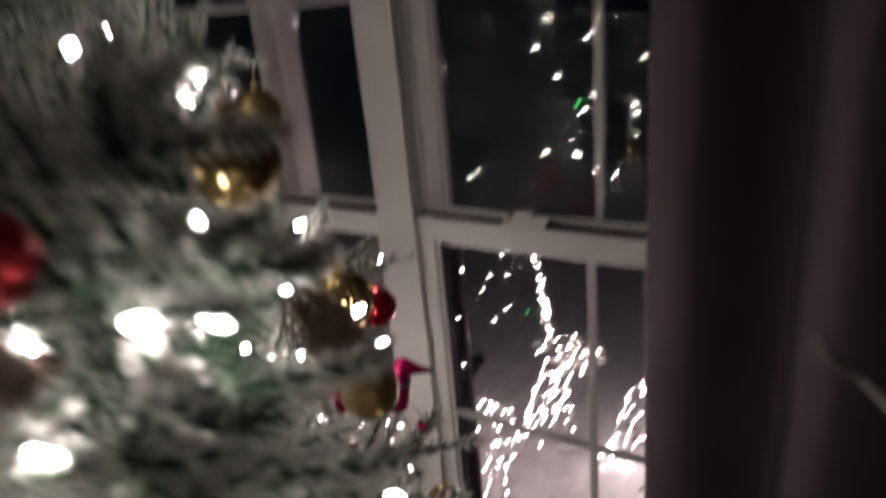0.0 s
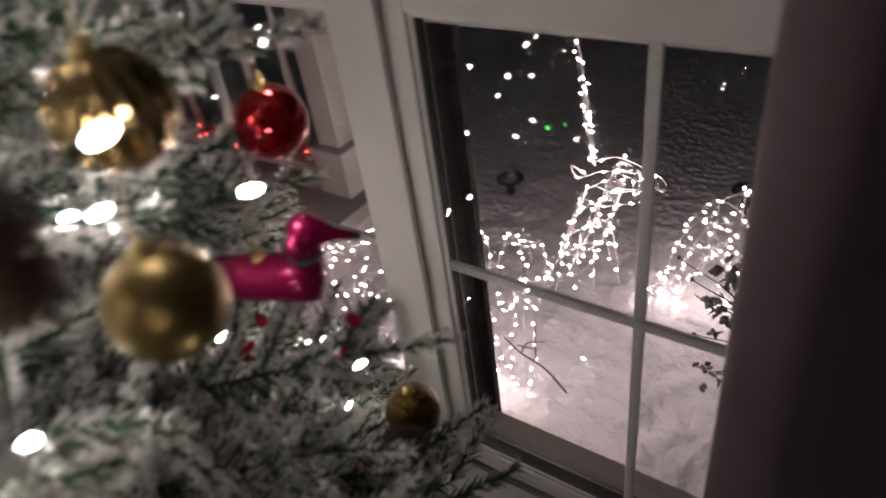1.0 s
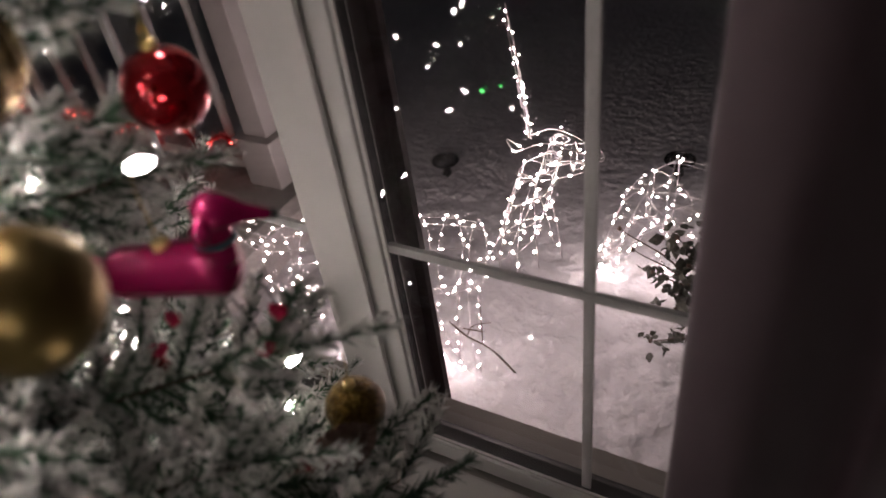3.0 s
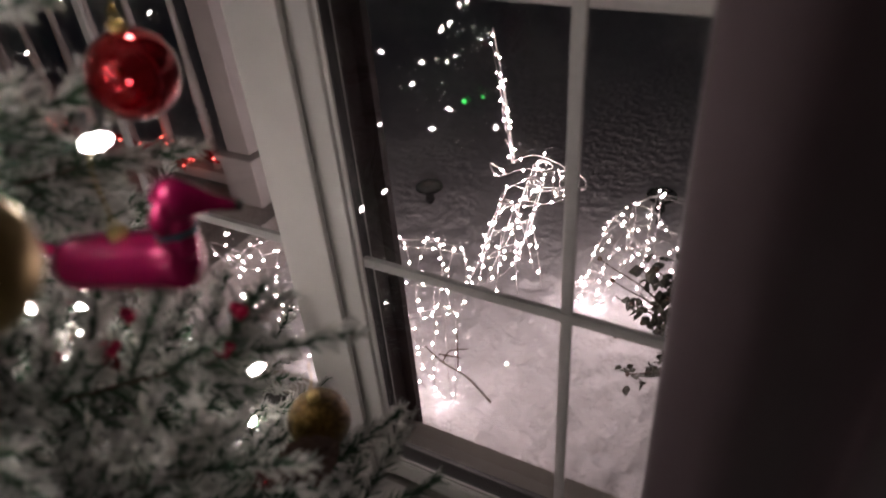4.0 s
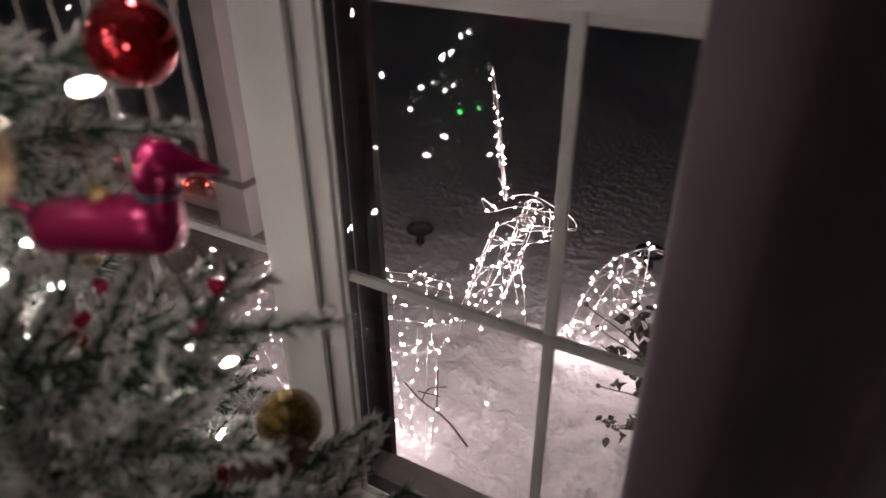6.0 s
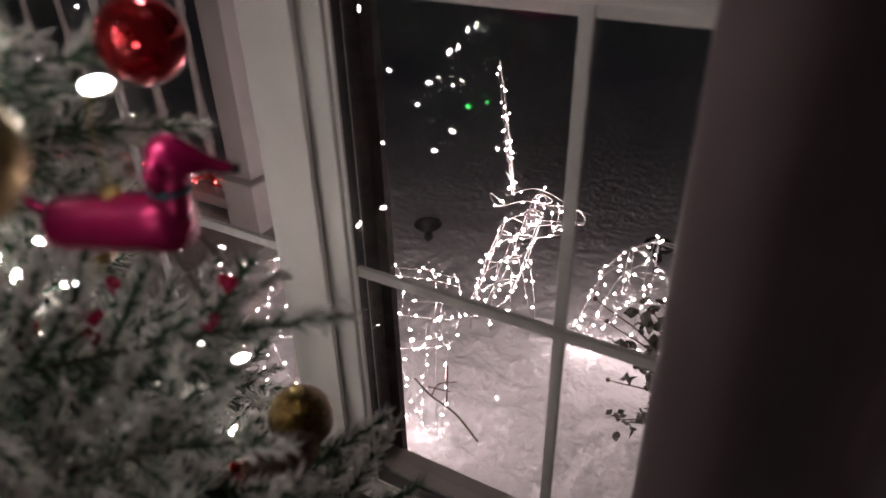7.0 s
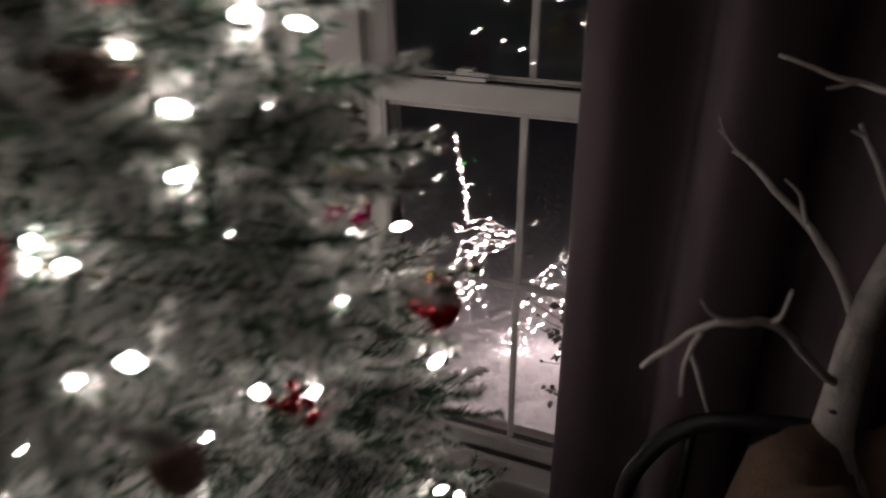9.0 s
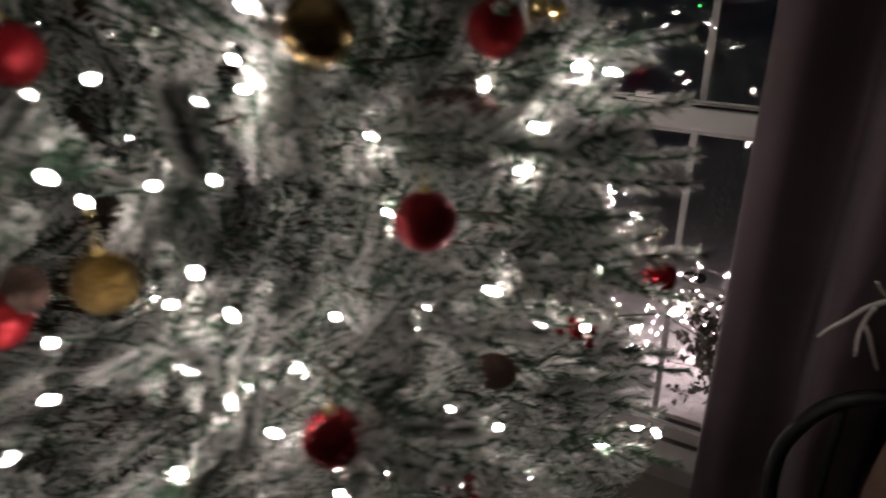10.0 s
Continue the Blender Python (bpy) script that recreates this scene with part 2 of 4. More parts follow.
def window(name, g0, label, lock):
    """A double-hung window, three panes wide; g0 is the left edge of its glass."""
    g1 = g0 + 3 * PANE
    root = tagged(new(name), label, "window", kind="structure")
    root.location = (g0, 0.97, ZB)
    jamb = Builder()
    for x, s in ((g0 - STILE, -1), (g1 + STILE, 1)):
        xa, xb = sorted((x + s * 0.001, x + s * 0.016))
        jamb.box(xa, xb, 0.957, 1.03, 0.70, 2.235)
        for y in (0.953, 0.9865):
            xr = sorted((x + s * 0.001, x - s * 0.006))
            jamb.box(xr[0], xr[1], y, y + 0.0025, 1.472 if y > 0.96 else 1.50, 2.2)
    jamb.box(g0 - STILE - 0.016, g1 + STILE + 0.016, 0.957, 1.03, 2.236, 2.249)
    part("jamb", jamb, ["vinyl"], root)
    outer = Builder()
    outer.box(g0 - 0.052, g0 - 0.047, 1.031, 1.072, 0.68, 2.235).box(g1 + 0.047, g1 + 0.052, 1.031, 1.072, 0.68, 2.235)
    part("outer_jamb", outer, ["outer"], root, "dark brown outside jamb")
    sill = Builder()
    sill.add([(x, y, z) for x in (g0 - 0.047, g1 + 0.047) for y, z in ((0.988, 0.702), (1.085, 0.640), (1.085, 0.615), (0.988, 0.677))],
             [(0, 1, 2, 3), (7, 6, 5, 4), (0, 4, 5, 1), (1, 5, 6, 2), (2, 6, 7, 3), (3, 7, 4, 0)])
    part("outer_sill", sill, ["outer_sill"], root, "dark sloping outside sill")
    for which, y0, y1, z0, z1, zb, zt, zm in (("lower_sash", 0.95, 0.985, ZB, ZT, 0.704, 1.466, 1.097), ("upper_sash", 0.9905, 1.022, 1.466, 2.15, 1.405, 2.19, 1.80)):
        f = Builder()
        ym = (y0 + y1) / 2
        yi = ym - 0.004 if which == "lower_sash" else y1
        f.box(g0 - STILE, g0, y0, yi, zb, zt, bevel=0.0025).box(g1, g1 + STILE, y0, yi, zb, zt, bevel=0.0025)
        f.box(g0 - 0.001, g1 + 0.001, y0 + 0.001, yi - 0.001, z1, zt - 0.0005, bevel=0.002).box(g0 - 0.001, g1 + 0.001, y0 + 0.001, yi - 0.001, zb + 0.0005, z0, bevel=0.002)
        # glazing bead, a thin raised lip round the glass
        f.box(g0, g0 + 0.005, y0 + 0.006, ym - 0.008, z0, z1).box(g1 - 0.005, g1, y0 + 0.006, ym - 0.008, z0, z1)
        f.box(g0 + 0.005, g1 - 0.005, y0 + 0.006, ym - 0.008, z0, z0 + 0.005).box(g0 + 0.005, g1 - 0.005, y0 + 0.006, ym - 0.008, z1 - 0.005, z1)
        sash = part(which, f, ["vinyl"], root)
        if which == "lower_sash":
            o = Builder()
            o.box(g0 - STILE, g0 - 0.003, yi + 0.0005, y1, zb, zt - 0.002).box(g1 + 0.003, g1 + STILE, yi + 0.0005, y1, zb, zt - 0.002)
            o.box(g0 - 0.003, g1 + 0.003, yi + 0.001, y1 - 0.0005, z1 + 0.003, zt - 0.002).box(g0 - 0.003, g1 + 0.003, yi + 0.001, y1 - 0.0005, zb, z0 - 0.003)
            part("outer_cladding", o, ["outer_sill"], sash, "dark brown outside cladding")
        for i in (1, 2):
            x = g0 + i * PANE
            part("grille_bar", Builder().box(x - GRID, x + GRID, ym - 0.0025, ym + 0.0025, z0 + 0.0005, z1 - 0.0005, bevel=0.0012), ["grille"], sash)
        part("grille_bar", Builder().box(g0 + 0.0005, g1 - 0.0005, ym - 0.0035, ym + 0.0035, zm - GRID, zm + GRID, bevel=0.0012), ["grille"], sash)
        for y in (ym - 0.0065, ym + 0.0065):
            pane = part("pane", Builder().add(
                [(g0, y, z0), (g1, y, z0), (g1, y, z1), (g0, y, z1)], [(0, 1, 2, 3)]), ["glass"], sash)
            pane.visible_shadow = False
        if which == "lower_sash":
            lk = Builder()
            lk.box(lock - 0.034, lock + 0.034, 0.957, 0.981, 1.4665, 1.474, bevel=0.002)
            lk.box(lock - 0.018, lock + 0.012, 0.960, 0.980, 1.474, 1.486, bevel=0.003)
            lk.box(lock + 0.004, lock + 0.042, 0.951, 0.962, 1.476, 1.483, bevel=0.003)
            part("sash_lock", lk, ["vinyl"], sash, "cream cam lock on the meeting rail")
    return root


window("window_1", -0.688 - 3 * PANE, "white double-hung window with a grille, looking on a porch", -1.08)
window("window_2", -0.578, "white double-hung window with a grille, looking on snow", -0.425)

b = Builder()
b.box(-0.664, -0.604, 0.936, 0.9445, 0.70, 2.25, bevel=0.002)
b.box(-0.676, -0.664, 0.940, 0.9445, 0.70, 2.25)
setting("mullion_casing", b, ["paint"], "white flat casing between the two windows", "trim")
setting("mullion_post", Builder().box(-0.6345, -0.6315, 0.9455, 1.073, 0.676, 2.249), ["paint"], "white post between the two windows", "trim")
setting("outer_mullion", Builder().box(-0.680, -0.609, 1.0735, 1.086, 0.64, 2.25), ["outer"], "dark brown outside trim", "trim")
b = Builder()
b.box(-1.62, 0.335, 0.885, 0.9445, 0.676, 0.699, bevel=0.006)
setting("window_stool", b, ["paint"], "white inside window sill board", "sill")
setting("apron", Builder().box(-1.58, 0.295, 0.927, 0.9445, 0.60, 0.6755, bevel=0.004), ["paint"], "white moulding under the sill board", "trim")
b = Builder()
b.box(-1.61, -1.527, 0.928, 0.9445, 0.70, 2.33, bevel=0.003).box(0.242, 0.325, 0.928, 0.9445, 0.70, 2.33, bevel=0.003)
b.box(-1.61, 0.325, 0.926, 0.9445, 2.33, 2.42, bevel=0.003)
setting("window_casing", b, ["paint"], "white casing round the pair of windows", "trim")


def light_speck(c, size):
    """A tiny self-glowing green bead that stands in for laser light on the window."""
    ob = new("light_speck", Builder().ball(c, size, sides=10, squash=(1, 0.3, 0.8)).mesh("light_speck", ["green_glow"]))
    tagged(ob, "tiny glowing green bead standing in for a laser spot on the window glass", "light speck", "laser specks on the window")


light_speck((-0.426, 0.9575, 1.326), 0.0024)
light_speck((-0.407, 0.9575, 1.333), 0.0014)
light_speck((-0.354, 0.9975, 1.638), 0.0028)


# ---- snow ----
def snow_height(x, y):
    h = SNOW + 0.035 * noise.noise((x * 0.7, y * 0.7, 0.3)) + 0.05 * noise.noise((x * 0.22, y * 0.22, 2.0)) * min(1, max(0, (y - 2) / 3))
    near = max(0.12, min(1, (2.7 - y) / 0.9))
    h += near * 0.022 * noise.noise((x * 5.0, y * 5.0, 1.7)) + near * 0.026 * noise.noise((x * 15, y * 15, 4.1)) + near * 0.014 * noise.noise((x * 27, y * 27, 7.7))
    return h - 0.12 * max(0, min(1, (y - 2.6) / 2.0))


def stretch(c, near, cell, count, grow):
    """Coordinates that are close together near c and spread out to the horizon."""
    out, step, q = [c - near + i * cell for i in range(int(2 * near / cell) + 1)], cell, near
    lo, hi = [], []
    for _ in range(count):
        step *= grow
        q += step
        lo.append(c - q)
        hi.append(c + q)
    return lo[::-1] + out + hi


xs, ys = stretch(-0.9, 1.7, 0.0225, 34, 1.24), stretch(2.3, 1.35, 0.0225, 34, 1.24)
b = Builder()
nx = len(xs)
b.add([(x, y, snow_height(x, y)) for y in ys for x in xs], [(j * nx + i, j * nx + i + 1, (j + 1) * nx + i + 1, (j + 1) * nx + i) for j in range(len(ys) - 1) for i in range(nx - 1)], 0, True)
setting("ground", b, ["snow"], "lumpy fresh snow over the garden", "snow")


# ---- wire deer with lights ----
def bulb_mesh(name, r, length, mats):
    bb = Builder()
    bb.lathe([(1e-4, length), (r * 0.55, length * 0.86), (r, length * 0.55), (r * 0.9, length * 0.2), (r * 0.6, 0)], sides=7, slot=0)
    bb.lathe([(r * 0.75, 0.0), (r * 0.8, -length * 0.5), (1e-4, -length * 0.52)], sides=6, slot=1)
    return bb.mesh(name, mats)


LED = bulb_mesh("led_bulb", 0.0018, 0.0058, ["deer_bulb", "wire"])


def ring(c, u, v, n=18):
    c, u, v = Vector(c), Vector(u), Vector(v)
    return [c + math.cos(2 * math.pi * i / n) * u + math.sin(2 * math.pi * i / n) * v for i in range(n)]


def curve(points, n=8):
    """A smooth line through a few points."""
    p = [Vector(q) for q in points]
    p = [2 * p[0] - p[1]] + p + [2 * p[-1] - p[-2]]
    out = []
    for i in range(1, len(p) - 2):
        for j in range(n):
            t = j / n
            a, bq, c, d = p[i - 1], p[i], p[i + 1], p[i + 2]
            out.append(0.5 * ((2 * bq) + (c - a) * t + (2 * a - 5 * bq + 4 * c - d) * t * t + (3 * bq - a - 3 * c + d) * t ** 3))
    return out + [p[-2]]


def string_bulbs(root, lines, gap, mesh, seed, name="light_bulb", spread=0.006):
    """Little lamps along lines, each leaning its own way."""
    r = random.Random(seed)
    for line in lines:
        run = r.uniform(0, gap)
        for a, c in zip(line, line[1:]):
            d = (c - a).length
            while run < d:
                q = a.lerp(c, run / d) + Vector([r.uniform(-spread, spread) for _ in range(3)])
                m = Matrix.Translation(q) @ Euler((r.uniform(-2, 2), r.uniform(-2, 2), r.uniform(0, 6))).to_matrix().to_4x4()
                part(name, None, None, root, me=mesh, m=m)
                run += gap * r.uniform(0.7, 1.35)
            run -= d


def wire_deer(label, base, yaw, stations, neck, legs, head, antlers, gap, seed):
    """A deer bent from wire: hoops and long bars, lamps tied along them. Built round its own origin, then turned."""
    root = thing("lighted_deer", base, label, "deer figure", "lighted deer in the snow")
    turn = Matrix.Translation(base) @ Matrix.Rotation(radians(yaw), 4, "Z")
    lines = []

    def wires(name, paths, r=0.0014, closed=False, lit=True, tag=""):
        bb = Builder()
        for pth in paths:
            q = [turn @ Vector(k) for k in pth]
            bb.tube(q, r, 5, closed=closed)
            if lit:
                lines.append(q + ([q[0]] if closed else []))
        return part(name, bb, ["wire"], root, tag)

    hoops = [ring((x, y, z), (0, ry, 0), (0, 0, rz)) for x, y, z, ry, rz in stations]
    wires("body_hoop", hoops, closed=True)
    long = [curve([h[k] for h in hoops], 5) for k in (1, 4, 7, 10, 13, 16)]
    wires("body_bar", long)
    nh = [ring(c, (0, r, 0), (r * d[0], 0, r * d[1]), 12) for c, r, d in neck]
    wires("neck_hoop", nh, closed=True)
    wires("neck_bar", [curve([h[k] for h in nh], 5) for k in (0, 2, 4, 6, 8, 10)])
    for foot, tops in legs:
        paths = [curve([t, Vector(t).lerp(Vector(foot), 0.55) + Vector((rnd.uniform(-0.012, 0.012), 0.01 * s, 0)), Vector(foot) + Vector((0.012 * s, 0.006, 0.02))], 5) for t, s in zip(tops, (-1, 1, 0))]
        wires("leg", paths[:2])
        wires("leg_brace", paths[2:], lit=False)
    if antlers:
        wires("mane_strand", [curve([(x, y, 0.80), (x - 0.02 + 0.012 * k, y * 1.2, 0.70), (x - 0.035 + 0.02 * k, y * 1.1, 0.615 + 0.012 * (k % 3))], 5) for k, (x, y) in enumerate(((0.285, -0.055), (0.31, -0.06), (0.335, -0.05), (0.35, 0.01), (0.30, 0.05)))])
        wires("tail", [curve([(-0.335, -0.07, 0.615), (-0.37, -0.09, 0.645), (-0.415, -0.105, 0.665), (-0.395, -0.10, 0.615), (-0.35, -0.08, 0.565)], 6), curve([(-0.345, -0.075, 0.60), (-0.385, -0.10, 0.635), (-0.36, -0.09, 0.60)], 5)])
    hx, hz, hl, tilt = head
    hm = Matrix.Translation((hx, 0, hz)) @ Matrix.Rotation(radians(tilt), 4, "Y")
    crown = hm
    hm = Matrix.Translation((-0.014, 0, 0.008)) @ hm @ Matrix.Rotation(radians(-6), 4, "Y") @ Matrix.Scale(0.82, 4)
    sk = []
    for y in (-0.034, 0.034):
        sk.append([hm @ Vector(q) for q in curve([(-0.03, y, 0.03), (0.03, y, 0.052), (0.09, y * 0.9, 0.035), (hl, y * 0.6, 0.012), (hl + 0.012, y * 0.5, -0.012), (hl - 0.01, y * 0.6, -0.03), (0.08, y * 0.9, -0.038), (0.02, y, -0.05), (-0.03, y, -0.035)], 5)])
    wires("head_outline", sk)
    wires("muzzle_loop", [[hm @ q for q in ring((x, 0, z), (0, ry, 0), (sx, 0, rz), 12)] for x, z, ry, rz, sx in ((0.03, 0.0, 0.036, 0.05, 0.01), (0.09, 0.0, 0.034, 0.036, 0.0), (hl - 0.01, -0.008, 0.024, 0.022, 0.01))], closed=True)
    wires("muzzle_bar", [[hm @ Vector(q) for q in curve([(0.06, y, 0.008), (0.12, y, 0.012), (hl + 0.03, y * 0.4, 0.004), (hl + 0.03, -y * 0.2, -0.008), (0.10, y, -0.014)], 6)] for y in (-0.038, 0.038)], lit=False)
    for y in (-0.04, 0.04):
        wires("eye", [[hm @ Vector(q) for q in curve([(0.022, y, 0.02), (0.045, y, 0.037), (0.072, y, 0.022), (0.047, y, 0.008), (0.022, y, 0.02)], 6)], [hm @ q for q in ring((0.047, y, 0.022), (0.010, 0, 0), (0, 0, 0.010), 12)]], 0.0017, lit=False)
        wires("ear", [[hm @ Vector(q) for q in curve([(-0.02, y, 0.04), (-0.05, y * 1.5, 0.075), (-0.035, y * 1.6, 0.045), (-0.02, y, 0.04)], 6)]], closed=False)
    if antlers:
        for s in (-1, 1):
            am = crown @ Matrix.Translation((-0.028, 0, 0)) @ Matrix.Rotation(radians(-5), 4, "Y") @ Matrix.Rotation(radians(18), 4, "Z")
            paths = [[am @ Vector(q) for q in curve([(0.0, 0.012 * s, 0.05), (-0.004, 0.05 * s, 0.12), (-0.012, 0.075 * s, 0.21), (-0.022, 0.05 * s, 0.295), (-0.016, 0.06 * s, 0.24), (-0.004, 0.038 * s, 0.15), (0.004, 0.016 * s, 0.05)], 7)],
                     [am @ Vector(q) for q in curve([(-0.008, 0.066 * s, 0.16), (-0.012, 0.088 * s, 0.19), (-0.012, 0.095 * s, 0.205), (-0.010, 0.08 * s, 0.17), (-0.008, 0.06 * s, 0.14)], 6)]]
            wires("antler", paths)
    string_bulbs(root, lines, gap, LED, seed)
    return root


GZ = SNOW - 0.02
wire_deer("white wire stag strung with lit lamps, standing in snow", (-0.95, 1.50, 0), 7,
          [(-0.34, -0.075, 0.555, 0.055, 0.085), (-0.23, -0.05, 0.565, 0.085, 0.11), (-0.10, -0.025, 0.57, 0.09, 0.115), (0.02, -0.01, 0.575, 0.09, 0.11), (0.11, 0.0, 0.585, 0.08, 0.105), (0.18, 0.0, 0.60, 0.06, 0.09)],
          [((0.275, 0, 0.665), 0.07, (0.8, 0.5)), ((0.30, 0, 0.735), 0.062, (0.85, 0.45)), ((0.317, 0, 0.80), 0.055, (0.9, 0.4)), ((0.335, 0, 0.86), 0.046, (0.95, 0.3))],
          [((0.065, 0.035, GZ), [(0.03, -0.05, 0.49), (0.14, -0.05, 0.51), (0.09, 0.06, 0.50)]), ((0.125, 0.02, GZ), [(0.08, -0.07, 0.49), (0.19, -0.04, 0.55), (0.13, 0.03, 0.50)]),
           ((-0.27, 0.02, GZ), [(-0.32, -0.05, 0.48), (-0.22, -0.03, 0.46), (-0.26, 0.03, 0.48)]), ((-0.33, -0.10, GZ), [(-0.37, -0.10, 0.52), (-0.27, -0.11, 0.47), (-0.34, -0.06, 0.48)])],
          (0.345, 0.878, 0.125, 3), True, 0.054, 3)
wire_deer("white wire doe strung with lit lamps, grazing in snow", (-0.28, 2.08, 0), 183,
          [(-0.30, 0, 0.42, 0.07, 0.10), (-0.19, 0, 0.44, 0.10, 0.135), (-0.06, 0, 0.44, 0.10, 0.13), (0.07, 0, 0.45, 0.10, 0.13), (0.17, 0, 0.47, 0.085, 0.12), (0.23, 0, 0.47, 0.05, 0.08)],
          [((0.18, 0, 0.47), 0.09, (0.8, 0.6)), ((0.25, 0, 0.42), 0.065, (0.7, 0.7)), ((0.29, 0, 0.33), 0.055, (0.8, 0.5)), ((0.32, 0, 0.25), 0.045, (0.9, 0.3))],
          [((0.10, 0.04, GZ), [(0.04, -0.02, 0.36), (0.16, -0.03, 0.38), (0.1, 0.06, 0.38)]), ((0.20, -0.05, GZ), [(0.10, -0.06, 0.36), (0.19, -0.06, 0.38), (0.14, -0.02, 0.37)]),
           ((-0.27, 0.06, GZ), [(-0.32, 0.05, 0.38), (-0.2, 0.05, 0.34), (-0.26, 0.09, 0.37)]), ((-0.31, -0.06, GZ), [(-0.35, -0.05, 0.42), (-0.24, -0.07, 0.35), (-0.3, -0.03, 0.38)])],
          (0.32, 0.22, 0.11, 35), False, 0.098, 5)
tagged(part("foot_ring", Builder().tube(ring((-0.868, 1.535, SNOW + 0.012), (0.034, 0, 0), (0, 0.022, 0.004), 20), 0.0022, 5, closed=True), ["wire"]), "thin wire ground ring lying in snow", "wire ring")


# ---- plants in the snow ----
def leafy_shrub():
    base = (-0.24, 1.74, SNOW)
    root = thing("shrub", base, "dark leafy shrub with thin bare twigs standing in snow", "shrub")
    r = random.Random(21)
    lf = Builder()
    lf.add([(0, 0, 0), (0.011, 0.010, 0.003), (0.017, 0.022, -0.002), (0.0, 0.045, -0.006), (-0.017, 0.022, -0.002), (-0.011, 0.010, 0.003), (0, 0.022, 0.005)],
           [(0, 1, 6), (1, 2, 6), (2, 3, 6), (3, 4, 6), (4, 5, 6), (5, 0, 6)], 0)
    leaf = lf.mesh("leaf", ["leaf"])
    tips = [(-0.49, 1.69, 0.625), (-0.456, 1.687, 0.575), (-0.438, 1.70, 0.395), (-0.40, 1.70, 0.28), (-0.40, 1.72, 0.60), (-0.36, 1.68, 0.64), (-0.38, 1.70, 0.46), (-0.35, 1.71, 0.40), (-0.33, 1.69, 0.56), (-0.30, 1.71, 0.66), (-0.41, 1.70, 0.51), (-0.29, 1.70, 0.48)]
    for tip in tips:
        mid = Vector(base).lerp(Vector(tip), 0.55) + Vector((0.045, 0.0, 0.09))
        line = curve([Vector(base) + Vector((r.uniform(-0.02, 0.02), r.uniform(-0.02, 0.02), -0.03)), mid, tip], 8)
        part("stem", Builder().tube(line, [0.004 - 0.0028 * i / (len(line) - 1) for i in range(len(line))], 5), ["stem"], root)
        bare = tip[0] < -0.43
        for i in range(7, len(line) - (7 if bare else 0)):
            for _ in range(4):
                m = Matrix.Translation(line[i] + Vector([r.uniform(-0.028, 0.028) for _ in range(3)])) @ Euler((r.uniform(-1.6, 1.0), r.uniform(-1, 1), r.uniform(0, 6.3))).to_matrix().to_4x4() @ Matrix.Scale(r.uniform(0.45, 0.85), 4)
                part("leaf", None, None, root, me=leaf, m=m)
        part("bud", Builder().ball(tip, 0.006, sides=8), ["stem"], root)


leafy_shrub()


def dry_stalk():
    root = thing("dry_stalk", (-0.715, 1.582, SNOW + 0.03), "thin dry brown stalk leaning over the snow", "dead plant")
    for line, w in ((curve([(-0.72, 1.585, SNOW - 0.005), (-0.765, 1.53, 0.27), (-0.80, 1.47, 0.37), (-0.825, 1.44, 0.44)], 8), 0.0032), (curve([(-0.80, 1.47, 0.37), (-0.76, 1.44, 0.45), (-0.70, 1.42, 0.50)], 6), 0.002),
                    (curve([(-0.79, 1.44, 0.43), (-0.73, 1.44, 0.44)], 4), 0.002), (curve([(-0.74, 1.44, 0.40), (-0.735, 1.44, 0.52)], 4), 0.002)):
        part("twig", Builder().tube(line, [w * (1 - 0.4 * i / len(line)) for i in range(len(line))], 5), ["stem"], root)


dry_stalk()


def path_light(base, label):
    root = thing("path_light", base, label, "garden lamp", "garden path lamps")
    t = Matrix.Translation(base)
    part("stake", Builder().lathe([(0.008, -0.1), (0.008, 0.09), (0.02, 0.10), (0.016, 0.125), (0.02, 0.14)], t, 10), ["lampcap"], root)
    part("rim", Builder().lathe([(0.02, 0.140), (0.048, 0.152), (0.056, 0.160), (0.053, 0.167), (0.04, 0.164)], t, 24), ["lampcap"], root)
    dome = part("lens", Builder().lathe([(0.051, 0.166), (0.048, 0.192), (0.036, 0.216), (0.016, 0.229), (1e-4, 0.231)], t, 40, lobes=20, depth=0.06), ["dome"], root, "clear ribbed glass dome")
    dome.visible_shadow = False


path_light((-1.40, 2.45, snow_height(-1.40, 2.45) - 0.085), "garden path lamp with a glass dome, half sunk in snow")
path_light((-0.535, 2.62, snow_height(-0.535, 2.62) - 0.04), "garden path lamp with a glass dome standing in snow")


